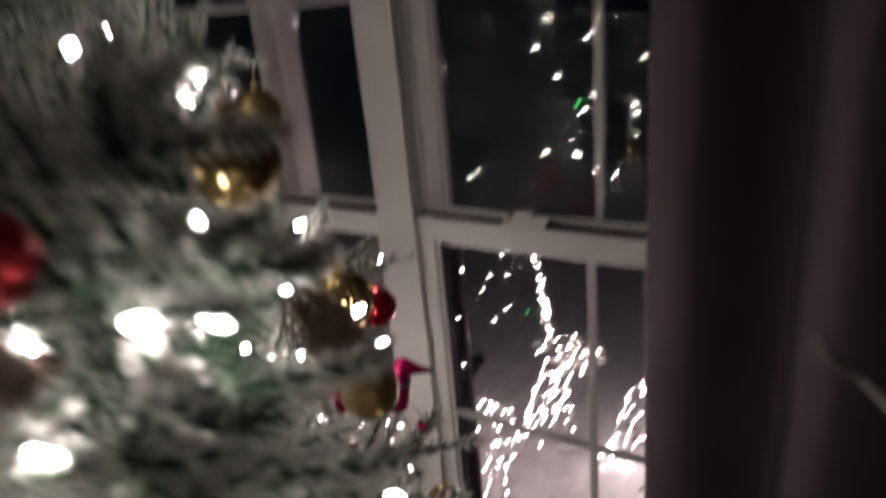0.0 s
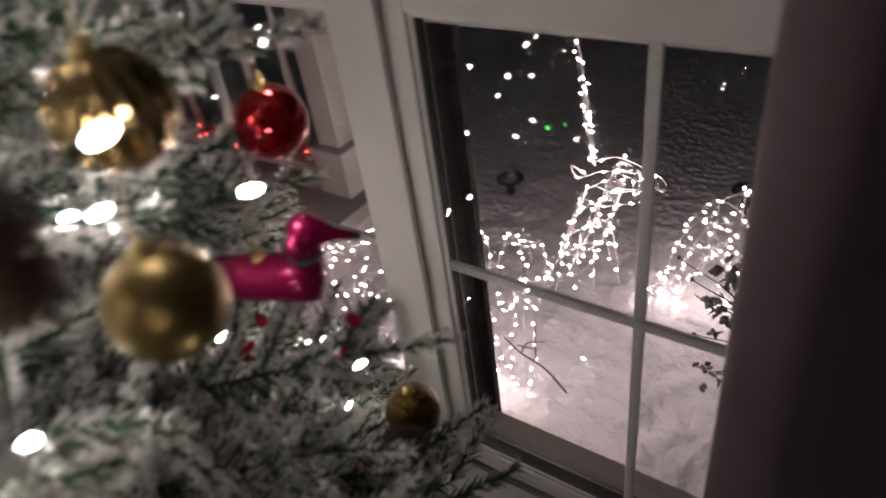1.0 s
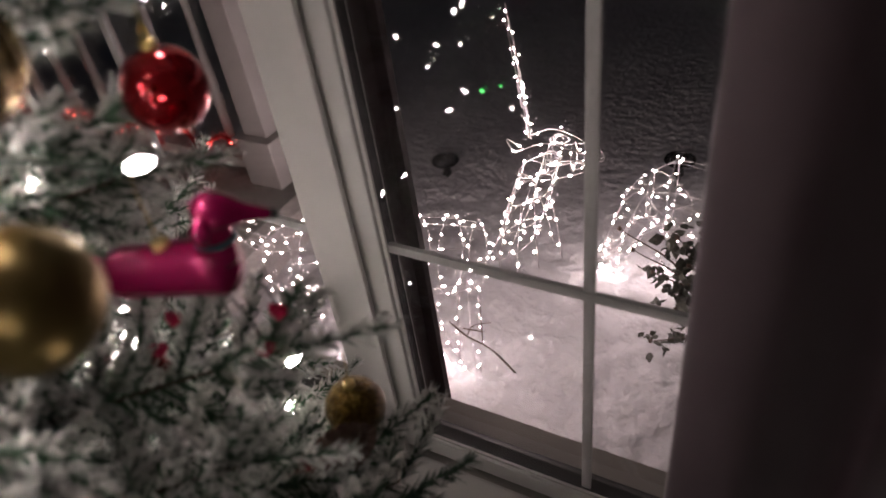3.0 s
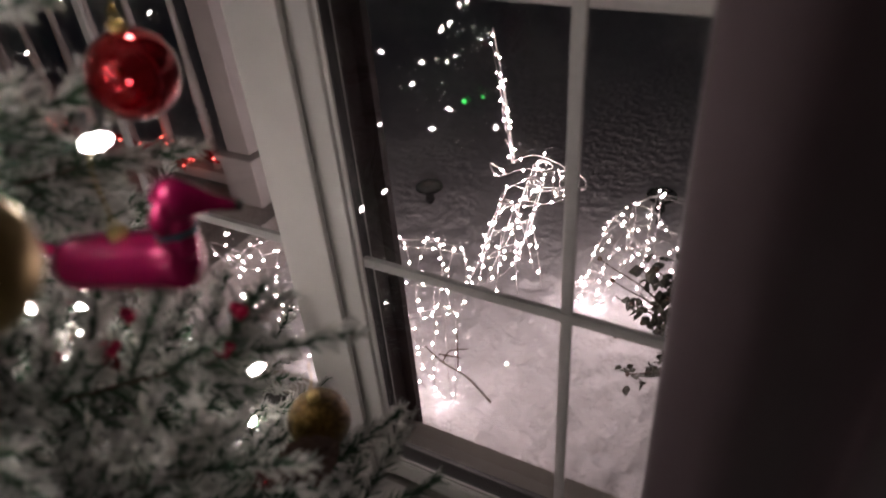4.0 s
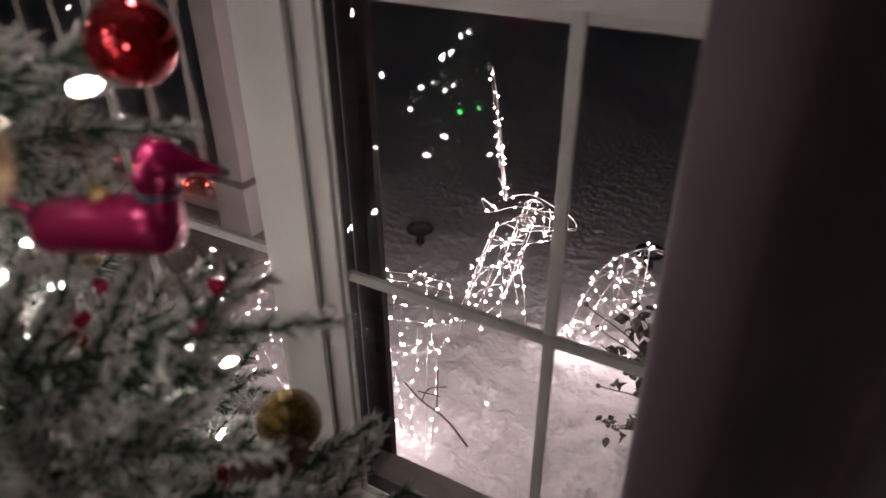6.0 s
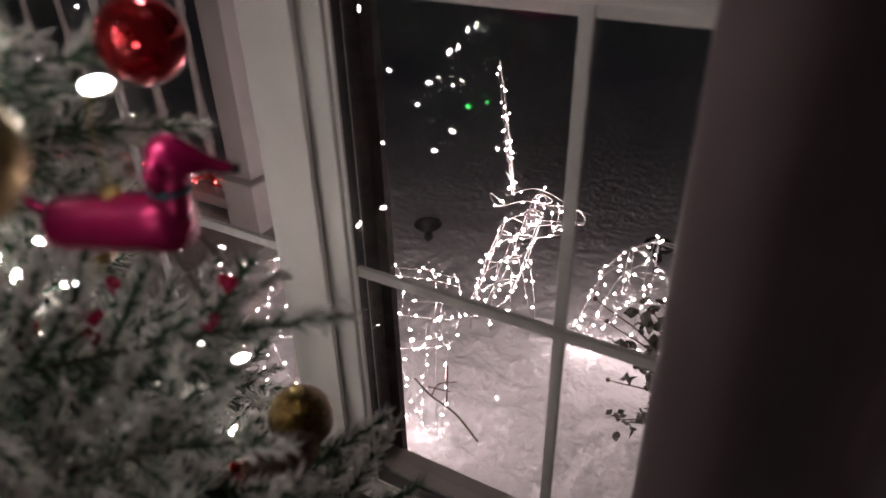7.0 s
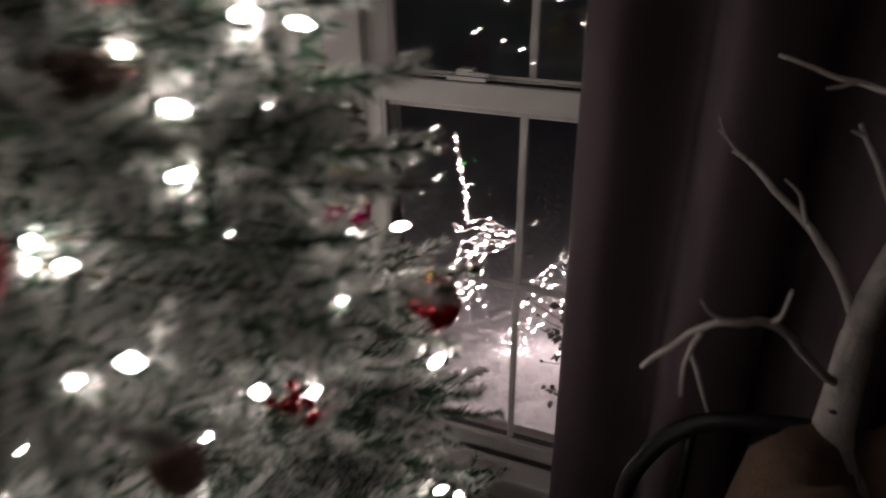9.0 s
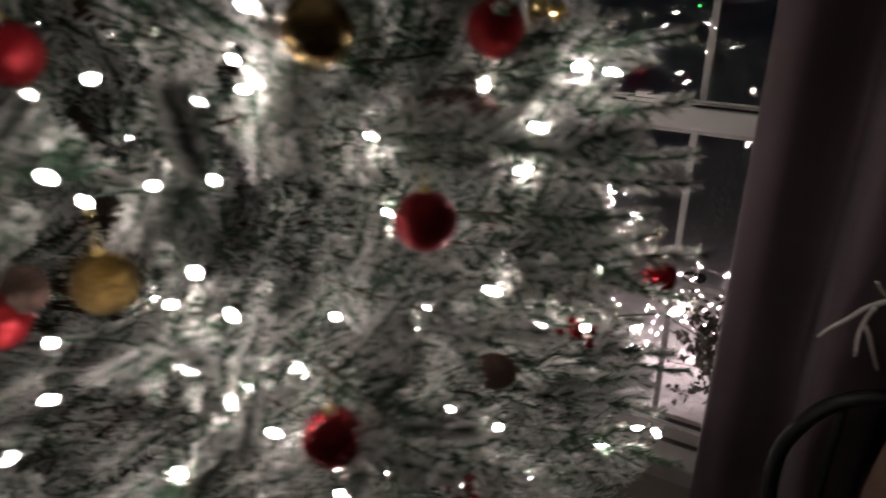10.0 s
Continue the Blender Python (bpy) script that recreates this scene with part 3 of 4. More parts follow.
# ---- porch ----
def porch():
    PZ, RY = 0.36, 1.945
    CX, W = -1.742, 0.05
    root = thing("porch_column", (CX - W, RY, PZ), "white square porch column with a moulded plinth", "column")
    part("shaft", Builder().box(CX - 2 * W, CX, RY - W, RY + W, PZ + 0.19, 2.8, bevel=0.004), ["porch"], root)
    part("plinth", Builder().box(CX - 2 * W - 0.022, CX + 0.022, RY - W - 0.022, RY + W + 0.022, PZ, PZ + 0.165, bevel=0.004), ["porch"], root)
    part("moulding", Builder().box(CX - 2 * W - 0.034, CX + 0.034, RY - W - 0.034, RY + W + 0.034, PZ + 0.166, PZ + 0.189, bevel=0.006), ["porch"], root)
    setting("porch_floor", Builder().box(-5.5, CX + 0.09, 1.095, RY + W + 0.10, 0.30, PZ, bevel=0.006), ["deck"], "grey boarded porch floor with a white edge", "porch")
    setting("porch_skirt", Builder().box(-5.5, CX + 0.06, 1.10, RY + W + 0.07, SNOW - 0.1, 0.2995), ["porch"], "white skirt board under the porch", "porch")
    rail = thing("porch_railing", (CX - 1.2, RY, PZ), "white porch railing with turned balusters", "railing")
    part("bottom_rail", Builder().box(-5.4, CX - 2 * W - 0.035, RY - 0.035, RY + 0.035, PZ + 0.035, PZ + 0.078, bevel=0.005), ["porch"], rail)
    part("top_rail", Builder().box(-5.4, CX - 2 * W - 0.001, RY - 0.045, RY + 0.045, PZ + 0.90, PZ + 0.955, bevel=0.008), ["porch"], rail)
    prof = [(0.017, 0.079), (0.017, 0.26), (0.021, 0.265), (0.021, 0.278), (0.014, 0.285), (0.021, 0.295), (0.014, 0.307), (0.019, 0.33), (0.0135, 0.48), (0.011, 0.70), (0.019, 0.715), (0.014, 0.73), (0.02, 0.745), (0.017, 0.76), (0.017, 0.899)]
    bal = Builder().lathe(prof, sides=12).mesh("baluster", ["porch"])
    for i in range(15):
        part("baluster", None, None, rail, me=bal, m=Matrix.Translation((CX - 2 * W - 0.125 - i * 0.212, RY, PZ)))
    gar = thing("red_garland", (CX - 0.5, RY - 0.05, PZ + 0.14), "red tinsel garland with red lamps along the railing foot", "garland")
    r = random.Random(4)
    line = [Vector((CX - 0.17 - 0.03 * i, RY - 0.06 + 0.02 * math.sin(i), PZ + 0.09 + 0.07 * abs(math.sin(i * 0.42 + 0.9)))) for i in range(45)]
    tb = Builder().tube(line, 0.009, 6)
    for q in line:
        for _ in range(26):
            d = Vector([r.gauss(0, 1) for _ in range(3)]).normalized()
            s = d.orthogonal().normalized() * 0.0022
            p0 = q + Vector((r.uniform(-0.015, 0.015), 0, 0))
            tb.add([p0 - s, p0 + s, p0 + d * r.uniform(0.025, 0.042)], [(0, 1, 2)])
    part("tinsel", tb, ["tinsel"], gar)
    led = bulb_mesh("red_lamp", 0.0045, 0.012, ["red_glow", "socket"])
    string_bulbs(gar, [line], 0.05, led, 8, "red_lamp", 0.025)


porch()


# ---- curtain ----
def drape(x0, x1, y, label, phase):
    """A hanging panel in deep soft folds, with a thickness."""
    n, rows = 150, 44
    bb = Builder()
    z0, z1 = FLOOR + 0.015, 2.55
    keys = FOLDS

    def profile(u, z):
        x, yy = fold_at(u)
        sway = 0.010 * math.sin(2.1 * z + 4 * u + phase) + 0.004 * math.sin(7 * z + 13 * u)
        return Vector((x + sway * 0.5 * min(1, 4 * u), yy + sway * 0.6 + 0.004 * noise.noise((u * 9, z * 2.2, phase)), z))

    smooth = curve([(x, yy, 0) for x, yy in keys], 12)

    def fold_at(u):
        s = u * (len(smooth) - 1)
        i = min(len(smooth) - 2, int(s))
        q = smooth[i].lerp(smooth[i + 1], s - i)
        return q.x, q.y

    front = [[profile(i / n, z0 + (z1 - z0) * j / rows) for i in range(n + 1)] for j in range(rows + 1)]
    for off in (0.0, 0.004):
        vs = [q + Vector((0, off, 0)) for row in front for q in row]
        bb.add(vs, [(j * (n + 1) + i, j * (n + 1) + i + 1, (j + 1) * (n + 1) + i + 1, (j + 1) * (n + 1) + i)[:: 1 if off else -1] for j in range(rows) for i in range(n)], 0, True)
    return tagged(part("curtain", bb, ["curtain"]), label, "curtain")


FOLDS = [(-0.205, 0.835), (-0.200, 0.795), (-0.150, 0.790), (-0.095, 0.860), (-0.055, 0.870), (-0.040, 0.770), (0.000, 0.752), (0.060, 0.800), (0.085, 0.880), (0.125, 0.870), (0.150, 0.775), (0.20, 0.76), (0.245, 0.85), (0.29, 0.875), (0.33, 0.78), (0.39, 0.77), (0.44, 0.86)]
drape(-0.2, 0.45, 0.8, "mauve-grey cloth curtain hanging in deep folds beside the window", 0.4)


# ---- chair with a birch twig tree ----
def chair():
    cx, cy, sz = 0.165, 0.65, FLOOR + 0.43
    root = thing("metal_chair", (cx, cy - 0.2, FLOOR), "black bent-metal chair with a rounded back", "chair")
    part("seat", Builder().lathe([(1e-4, sz + 0.012), (0.19, sz + 0.012), (0.205, sz + 0.004), (0.205, sz - 0.008), (0.19, sz - 0.014), (1e-4, sz - 0.014)], Matrix.Translation((cx, cy - 0.19, 0)), 32), ["iron"], root)
    arch = curve([(cx - 0.20, cy - 0.06, sz), (cx - 0.235, cy - 0.005, 0.955), (cx - 0.215, cy, 1.065), (cx - 0.16, cy, 1.14), (cx - 0.06, cy, 1.17), (cx + 0.06, cy, 1.17), (cx + 0.16, cy, 1.14), (cx + 0.215, cy, 1.065), (cx + 0.235, cy - 0.005, 0.955), (cx + 0.20, cy - 0.06, sz)], 8)
    part("back_frame", Builder().tube(arch, 0.0125, 10), ["iron"], root)
    for dx, top in ((-0.165, 1.125), (-0.06, 1.16), (0.06, 1.16), (0.165, 1.125)):
        part("spindle", Builder().tube(curve([(cx + dx * 0.9, cy - 0.055, sz), (cx + dx, cy - 0.01, 0.95), (cx + dx, cy, top)], 6), 0.007, 8), ["iron"], root)
    for dx, dy in ((-0.16, -0.36), (0.16, -0.36), (-0.17, -0.04), (0.17, -0.04)):
        part("leg", Builder().tube([(cx + dx * 0.9, cy + dy, sz - 0.01), (cx + dx * 1.2, cy + dy * 1.03, FLOOR)], 0.011, 8), ["iron"], root)
    return cx, cy - 0.155, sz + 0.0125


def twig_tree(px, py, pz):
    root = thing("twig_tree", (px, py, pz), "bare white birch twig tree in a burlap-wrapped pot on a chair", "decorative tree")
    bb = Builder()
    n = 40
    prof = [(0.10, 0.0), (0.118, 0.06), (0.125, 0.20), (0.124, 0.33), (0.120, 0.42), (0.112, 0.475), (0.088, 0.51), (0.055, 0.505), (0.02, 0.47), (1e-4, 0.46)]
    vs = []
    for k, (r, z) in enumerate(prof):
        for j in range(n):
            w = 2 * math.pi * j / n
            d = noise.noise((2.2 * math.cos(w), 2.2 * math.sin(w), z * 5))
            g = r * (1 + 0.10 * d + 0.05 * math.sin(9 * w + 3 * z) * (z / 0.5))
            vs.append((px + g * math.cos(w), py + g * math.sin(w), pz + z + (0.03 * d if 0.3 < z else 0)))
    bb.add(vs, [(i * n + j, i * n + (j + 1) % n, (i + 1) * n + (j + 1) % n, (i + 1) * n + j) for i in range(len(prof) - 1) for j in range(n)], 0, True)
    part("burlap_wrap", bb, ["burlap"], root, "tan burlap wrapping, loosely gathered")
    trunk = curve([(px - 0.01, py + 0.03, pz + 0.44), (0.128, 0.55, 1.23), (0.128, 0.575, 1.28), (0.134, 0.61, 1.36), (0.15, 0.61, 1.47), (0.168, 0.61, 1.62), (0.172, 0.60, 1.8)], 8)
    part("trunk", Builder().tube(trunk, [0.024 - 0.018 * i / (len(trunk) - 1) for i in range(len(trunk))], 10), ["birch"], root)
    part("knot", Builder().ball((0.122, 0.556, 1.272), 0.007, sides=8, squash=(1.0, 0.6, 0.5)), ["black"], root, "dark knot in the bark")
    boughs = [
        ([(0.13, 0.61, 1.345), (0.098, 0.62, 1.40), (0.06, 0.635, 1.44), (0.0, 0.65, 1.490)], 0.0066),
        ([(0.0, 0.65, 1.490), (-0.018, 0.62, 1.515), (-0.033, 0.596, 1.547)], 0.0030), ([(0.002, 0.65, 1.489), (-0.016, 0.645, 1.499)], 0.0040), ([(-0.006, 0.645, 1.495), (-0.030, 0.61, 1.530)], 0.0028),
        ([(0.065, 0.632, 1.437), (0.055, 0.625, 1.465), (0.036, 0.625, 1.482)], 0.0030),
        ([(0.122, 0.575, 1.29), (0.085, 0.54, 1.335), (0.045, 0.49, 1.395), (0.008, 0.455, 1.412), (-0.02, 0.46, 1.395), (-0.062, 0.475, 1.333)], 0.0050),
        ([(0.0, 0.455, 1.411), (-0.014, 0.452, 1.420), (-0.022, 0.45, 1.430)], 0.0026),
        ([(-0.016, 0.455, 1.397), (-0.026, 0.44, 1.372), (-0.024, 0.42, 1.350)], 0.0030), ([(-0.022, 0.445, 1.378), (-0.010, 0.435, 1.355), (0.000, 0.425, 1.337)], 0.0026),
        ([(0.035, 0.48, 1.402), (0.044, 0.47, 1.42), (0.045, 0.462, 1.446)], 0.0028),
        ([(0.166, 0.61, 1.585), (0.13, 0.66, 1.565), (0.08, 0.69, 1.567), (0.012, 0.69, 1.588)], 0.0045), ([(0.085, 0.688, 1.567), (0.06, 0.68, 1.56)], 0.003),
        ([(0.145, 0.61, 1.44), (0.12, 0.64, 1.49), (0.092, 0.66, 1.535)], 0.0048), ([(0.10, 0.655, 1.525), (0.085, 0.65, 1.53)], 0.003),
        ([(0.168, 0.61, 1.62), (0.21, 0.60, 1.70), (0.25, 0.58, 1.82)], 0.0045), ([(0.145, 0.61, 1.43), (0.20, 0.58, 1.50), (0.27, 0.55, 1.60)], 0.0055), ([(0.170, 0.605, 1.7), (0.14, 0.62, 1.78), (0.12, 0.64, 1.86)], 0.004),
    ]
    for pts, w in boughs:
        line = curve(pts, 6)
        line = [q + 0.0025 * Vector((noise.noise(q * 40), noise.noise(q * 37 + Vector((5, 0, 0))), noise.noise(q * 43))) * (i > 0) for i, q in enumerate(line)]
        part("bough", Builder().tube(line, [w * (1 - 0.5 * i / (len(line) - 1)) for i in range(len(line))], 7), ["birch"], root)


twig_tree(*chair())

# ---- christmas tree ----
TX, TY = -1.02, 0.22


def blade(bb, p, d, length, width, slot, turn=0.0):
    """A needle: a thin sliver."""
    s = d.orthogonal().normalized()
    s = (s * math.cos(turn) + d.cross(s) * math.sin(turn)) * width
    bb.add([p - s, p + s, p + d * length], [(0, 1, 2)], slot)


def frosted(bb, p, d, length, width, turn):
    """A needle that is green at its foot and thick with flock from there to the tip."""
    blade(bb, p, d, length * 0.6, width * 0.8, 0, turn)
    blade(bb, p + d * (length * 0.25), d, length * 0.77, width, 1, turn + 0.6)


def sprig(bb, p, d, length, r, dense=1.0, snowy=0.6):
    """A twiglet set all round with needles, most of them flocked."""
    n = max(3, int(length / 0.0031 * dense))
    snowy += r.choice((-0.38, -0.22, 0.0, 0.16, 0.28))
    side = d.orthogonal().normalized()
    side = (side * math.cos(r0 := r.uniform(0, 3.14)) + d.cross(side) * math.sin(r0)).normalized()
    up = d.cross(side)
    q, path = p.copy(), [p.copy()]
    heading = d.copy()
    for i in range(n):
        heading = (heading + Vector((r.uniform(-1, 1), r.uniform(-1, 1), r.uniform(-0.8, 1))) * 0.03).normalized()
        q = q + heading * (length / n)
        if i % 6 == 5 or i == n - 1:
            path.append(q.copy())
        f = i / n
        for _ in range(6):
            a = r.choice((0.0, math.pi)) + r.gauss(0, 0.55) if r.random() < 0.72 else r.uniform(0, 6.283)
            nd = (heading * r.uniform(0.75, 1.4) + math.cos(a) * side + math.sin(a) * up).normalized()
            ln = r.uniform(0.014, 0.025) * (1.0 - 0.3 * f)
            white = r.random() < snowy - 0.27 + 0.22 * nd.z + 0.62 * f
            if white:
                frosted(bb, q, nd, ln, r.uniform(0.0012, 0.0020), r.uniform(0, 3.1))
            else:
                blade(bb, q, nd, ln, r.uniform(0.0010, 0.0016), 0, r.uniform(0, 3.1))
        if r.random() < (0.08 + 0.32 * f) * snowy / 0.5:
            c = q + Vector((r.uniform(-1, 1), r.uniform(-1, 1), r.uniform(0.0, 1.3))) * 0.006
            s = r.uniform(0.002, 0.0055)
            k = [c + Vector(v) * s * r.uniform(0.7, 1.35) for v in ((1, 0, 0), (-1, 0, 0), (0, 1, 0), (0, -1, 0), (0, 0, 0.8), (0, 0, -0.6))]
            bb.add(k, [(0, 2, 4), (2, 1, 4), (1, 3, 4), (3, 0, 4), (2, 0, 5), (1, 2, 5), (3, 1, 5), (0, 3, 5)], 1, True)
    bb.tube(path, 0.0011, 3, slot=0)


def branch_mesh(length, seed, snowy, start=0.14, dense=1.0):
    """One bough along +x: a drooping stem with side sprigs."""
    r = random.Random(seed)
    bb = Builder()
    stem = curve([(0, 0, 0), (length * 0.4, 0.01, 0.015), (length * 0.75, r.uniform(-0.015, 0.015), 0.008), (length, r.uniform(-0.03, 0.03), r.uniform(-0.02, 0.03))], 8)
    bb.tube(stem, [0.0038 - 0.0024 * i / (len(stem) - 1) for i in range(len(stem))], 5, slot=2)
    for k in range(int(length * 600 * dense)):
        f = r.uniform(start, 1.0) * (len(stem) - 1)
        i = min(len(stem) - 2, int(f))
        ax = (stem[i + 1] - stem[i]).normalized()
        nd = (ax * r.uniform(0.5, 1.1) + Vector((0, r.gauss(0, 1), r.gauss(0, 1))).normalized()).normalized()
        w = r.random() < 0.45 + 0.3 * nd.z
        blade(bb, stem[i].lerp(stem[i + 1], f - i), nd, r.uniform(0.014, 0.024), 0.0017 if w else 0.0014, 1 if w else 0, r.uniform(0, 3.1))
    x = start * length
    side = 1
    while x < length * 0.97:
        f = x / length
        i = min(len(stem) - 2, int(f * (len(stem) - 1)))
        p = stem[i].lerp(stem[i + 1], f * (len(stem) - 1) - i)
        spread = radians(r.uniform(38, 62))
        d = Vector((math.cos(spread), side * math.sin(spread), r.uniform(-0.4, 0.55))).normalized()
        sprig(bb, p, d, r.uniform(0.065, 0.135) * (1.12 - 0.5 * f), r, dense, snowy)
        side = -side
        x += r.uniform(0.014, 0.027)
    for k in range(3):
        sprig(bb, stem[-1 - 2 * k], (stem[-1] - stem[-3] + Vector((0, r.uniform(-0.03, 0.03), r.uniform(-0.01, 0.02)))).normalized(), 0.075, r, 1.0, snowy)
    return bb.mesh("branch", ["needle", "flock", "bark"])


LENGTHS = (0.30, 0.42, 0.54, 0.66, 0.76)
BRANCHES = {ln: [branch_mesh(ln, 10 * i + k, s) for k, s in enumerate((0.50, 0.64, 0.76))] for i, ln in enumerate(LENGTHS)}
THIN = {ln: [branch_mesh(ln, 80 + i, 0.58, dense=0.4)] for i, ln in enumerate(LENGTHS)}
tree = thing("christmas_tree", (TX, TY, FLOOR), "tall flocked artificial fir, snowy white over green", "christmas tree")
trunk = [Vector((TX + 0.01 * math.sin(3 * z), TY, z)) for z in [FLOOR + 0.02 + i * 0.15 for i in range(15)]]
part("trunk", Builder().tube(trunk, [0.03 - 0.0018 * i for i in range(15)], 10), ["bark"], tree)
part("stand", Builder().tube([(TX - 0.28, TY, FLOOR + 0.02), (TX, TY, FLOOR + 0.06), (TX + 0.28, TY, FLOOR + 0.02)], 0.015, 8).tube([(TX, TY - 0.28, FLOOR + 0.02), (TX, TY, FLOOR + 0.065), (TX, TY + 0.28, FLOOR + 0.02)], 0.015, 8), ["iron"], tree, "green-black metal tree stand")

spots = []


def set_branch(root, tip, r, back=0.0):
    """Hang a bough of fitting length from the trunk side so that it ends at tip."""
    d = tip - root
    L = d.length - back
    ln = min(LENGTHS, key=lambda q: abs(q - L))
    me = r.choice((THIN if tip.z < 0.92 or tip.x < TX - 0.25 else BRANCHES)[ln])
    q = d.to_track_quat("X", "Z")
    m = Matrix.Translation(root) @ q.to_matrix().to_4x4() @ Matrix.Rotation(r.uniform(-1.4, 1.4), 4, "X") @ Matrix.Scale(L / ln, 4)
    part("branch", None, None, tree, me=me, m=m)
    spots.append((root, tip))


def radius(z):
    if z > 1.9:
        return max(0.06, 0.52 - (z - 1.9) * 0.95)
    return min(0.84, 0.65 + (1.4 - z) * 0.26)


r = random.Random(11)
z, level = 0.62, 0
while z < 2.32:
    R = radius(z)
    count = max(5, int(R * 26))
    for k in range(count):
        az = 360.0 * (k + 0.5 * (level % 2)) / count + r.uniform(-7, 7)
        facing = -165 < (az + 180) % 360 - 180 < 125
        if (not facing or z < 0.85) and k % 2:
            continue
        rr = R * r.uniform(0.86, 1.06)
        a = (az + 180) % 360 - 180
        if 22 < a < 120 and 1.22 < z < 1.75:
            rr = min(rr, 0.55)
        if TY + rr * math.sin(radians(a)) > 0.86:
            rr = (0.86 - TY) / math.sin(radians(a))
        tip = Vector((TX + rr * math.cos(radians(a)), TY + rr * math.sin(radians(a)), z + r.uniform(-0.04, 0.05)))
        root = Vector((TX + 0.02 * math.cos(radians(a)), TY + 0.02 * math.sin(radians(a)), z - r.uniform(0.06, 0.30) * (0.4 + rr)))
        set_branch(root, tip, r)
    z += 0.074 + 0.006 * (level % 3)
    level += 1
# boughs that reach out towards the window
for tip in ((-0.425, 0.775, 1.10), (-0.405, 0.72, 1.25), (-0.50, 0.735, 1.175), (-0.505, 0.665, 1.415), (-0.49, 0.735, 1.505), (-0.53, 0.68, 1.52), (-0.513, 0.71, 1.386), (-0.556, 0.715, 1.355), (-0.59, 0.71, 1.378), (-0.60, 0.74, 1.33), (-0.53, 0.63, 1.275), (-0.54, 0.60, 1.25), (-0.50, 0.62, 1.25), (-0.46, 0.55, 1.315), (-0.50, 0.60, 1.30), (-0.46, 0.49, 1.29), (-0.545, 0.69, 1.56), (-0.36, 0.60, 1.18), (-0.26, 0.43, 1.435), (-0.24, 0.36, 1.30), (-0.25, 0.50, 1.25),
            (-0.47, 0.60, 1.21), (-0.36, 0.52, 1.22), (-0.33, 0.57, 1.12), (-0.45, 0.69, 1.12), (-0.40, 0.64, 1.24), (-0.52, 0.66, 1.24), (-0.55, 0.70, 1.10), (-0.30, 0.48, 1.10), (-0.38, 0.70, 1.02), (-0.48, 0.76, 1.03), (-0.34, 0.46, 1.30), (-0.30, 0.26, 1.70), (-0.28, 0.19, 1.63), (-0.29, 0.31, 1.57), (-0.28, 0.11, 1.50), (-0.27, 0.26, 1.48), (-0.25, 0.33, 1.38), (-0.30, 0.01, 1.44), (-0.33, 0.33, 1.66), (-0.36, 0.36, 1.74), (-0.32, 0.36, 1.50), (-0.41, 0.50, 1.36), (-0.232, 0.43, 1.446), (-0.285, 0.67, 1.12), (-0.20, 0.43, 1.27), (-0.19, 0.38, 1.18), (-0.24, 0.44, 1.20), (-0.25, 0.34, 1.16), (-0.27, 0.50, 1.14), (-0.26, 0.20, 1.24), (-0.32, 0.08, 1.30), (-0.36, 0.28, 1.14), (-0.40, 0.0, 1.26)):
    tip = Vector(tip)
    d = Vector((tip.x - TX, tip.y - TY, 0)).normalized()
    set_branch(Vector((TX, TY, tip.z - 0.10)) + d * 0.08, tip, r, 0.06)

for tip in ((-0.27, 0.335, 1.69), (-0.262, 0.315, 1.645), (-0.25, 0.305, 1.60), (-0.24, 0.285, 1.56), (-0.225, 0.27, 1.515), (-0.30, 0.30, 1.665), (-0.28, 0.27, 1.585), (-0.26, 0.26, 1.53), (-0.29, 0.33, 1.745), (-0.24, 0.31, 1.46)):
    tip = Vector(tip)
    d = Vector((tip.x - TX, tip.y - TY, 0)).normalized()
    set_branch(Vector((TX, TY, tip.z - 0.14)) + d * 0.08, tip, r, 0.03)

# ---- lamps on the tree ----
BULB = bulb_mesh("tree_bulb", 0.0037, 0.0145, ["bulb", "socket"])
lights = thing("string_lights", (TX, TY, 1.2), "string of warm white lamps wound through the flocked tree", "string lights")
r = random.Random(5)
where = []
for root, tip in spots:
    a = math.degrees(math.atan2(tip.y - TY, tip.x - TX))
    front = -100 < a < 100 and tip.z > 1.0
    if (tip.z < 0.8 and r.random() < 0.5) or (front and r.random() < 0.6):
        continue
    q = root.lerp(tip, r.uniform(0.45, 0.75) if front else r.uniform(0.62, 1.0)) + Vector((r.uniform(-0.02, 0.02), r.uniform(-0.02, 0.02), r.uniform(0.008, 0.03)))
    if (q - Vector((-0.15, 0.43, 1.57))).length > 0.24 and not (q.x > -0.56 and 0.36 < q.y < 0.70 and 0.95 < q.z < 1.40):
        where.append(q)
# lamps facing the room, above and below the middle
UPPER_RUN = ((-0.604, -0.023, 1.688), (-0.623, -0.06, 1.682), (-0.557, -0.101, 1.645), (-0.597, -0.056, 1.603), (-0.569, -0.012, 1.601), (-0.563, 0.042, 1.662), (-0.553, 0.08, 1.693), (-0.498, 0.19, 1.602), (-0.331, 0.216, 1.626), (-0.351, 0.23, 1.573), (-0.404, 0.261, 1.64), (-0.312, 0.264, 1.669), (-0.52, 0.002, 1.49), (-0.556, -0.03, 1.502), (-0.513, -0.029, 1.548), (-0.602, -0.108, 1.496), (-0.51, -0.061, 1.478), (-0.517, 0.065, 1.739), (-0.244, 0.261, 1.535))
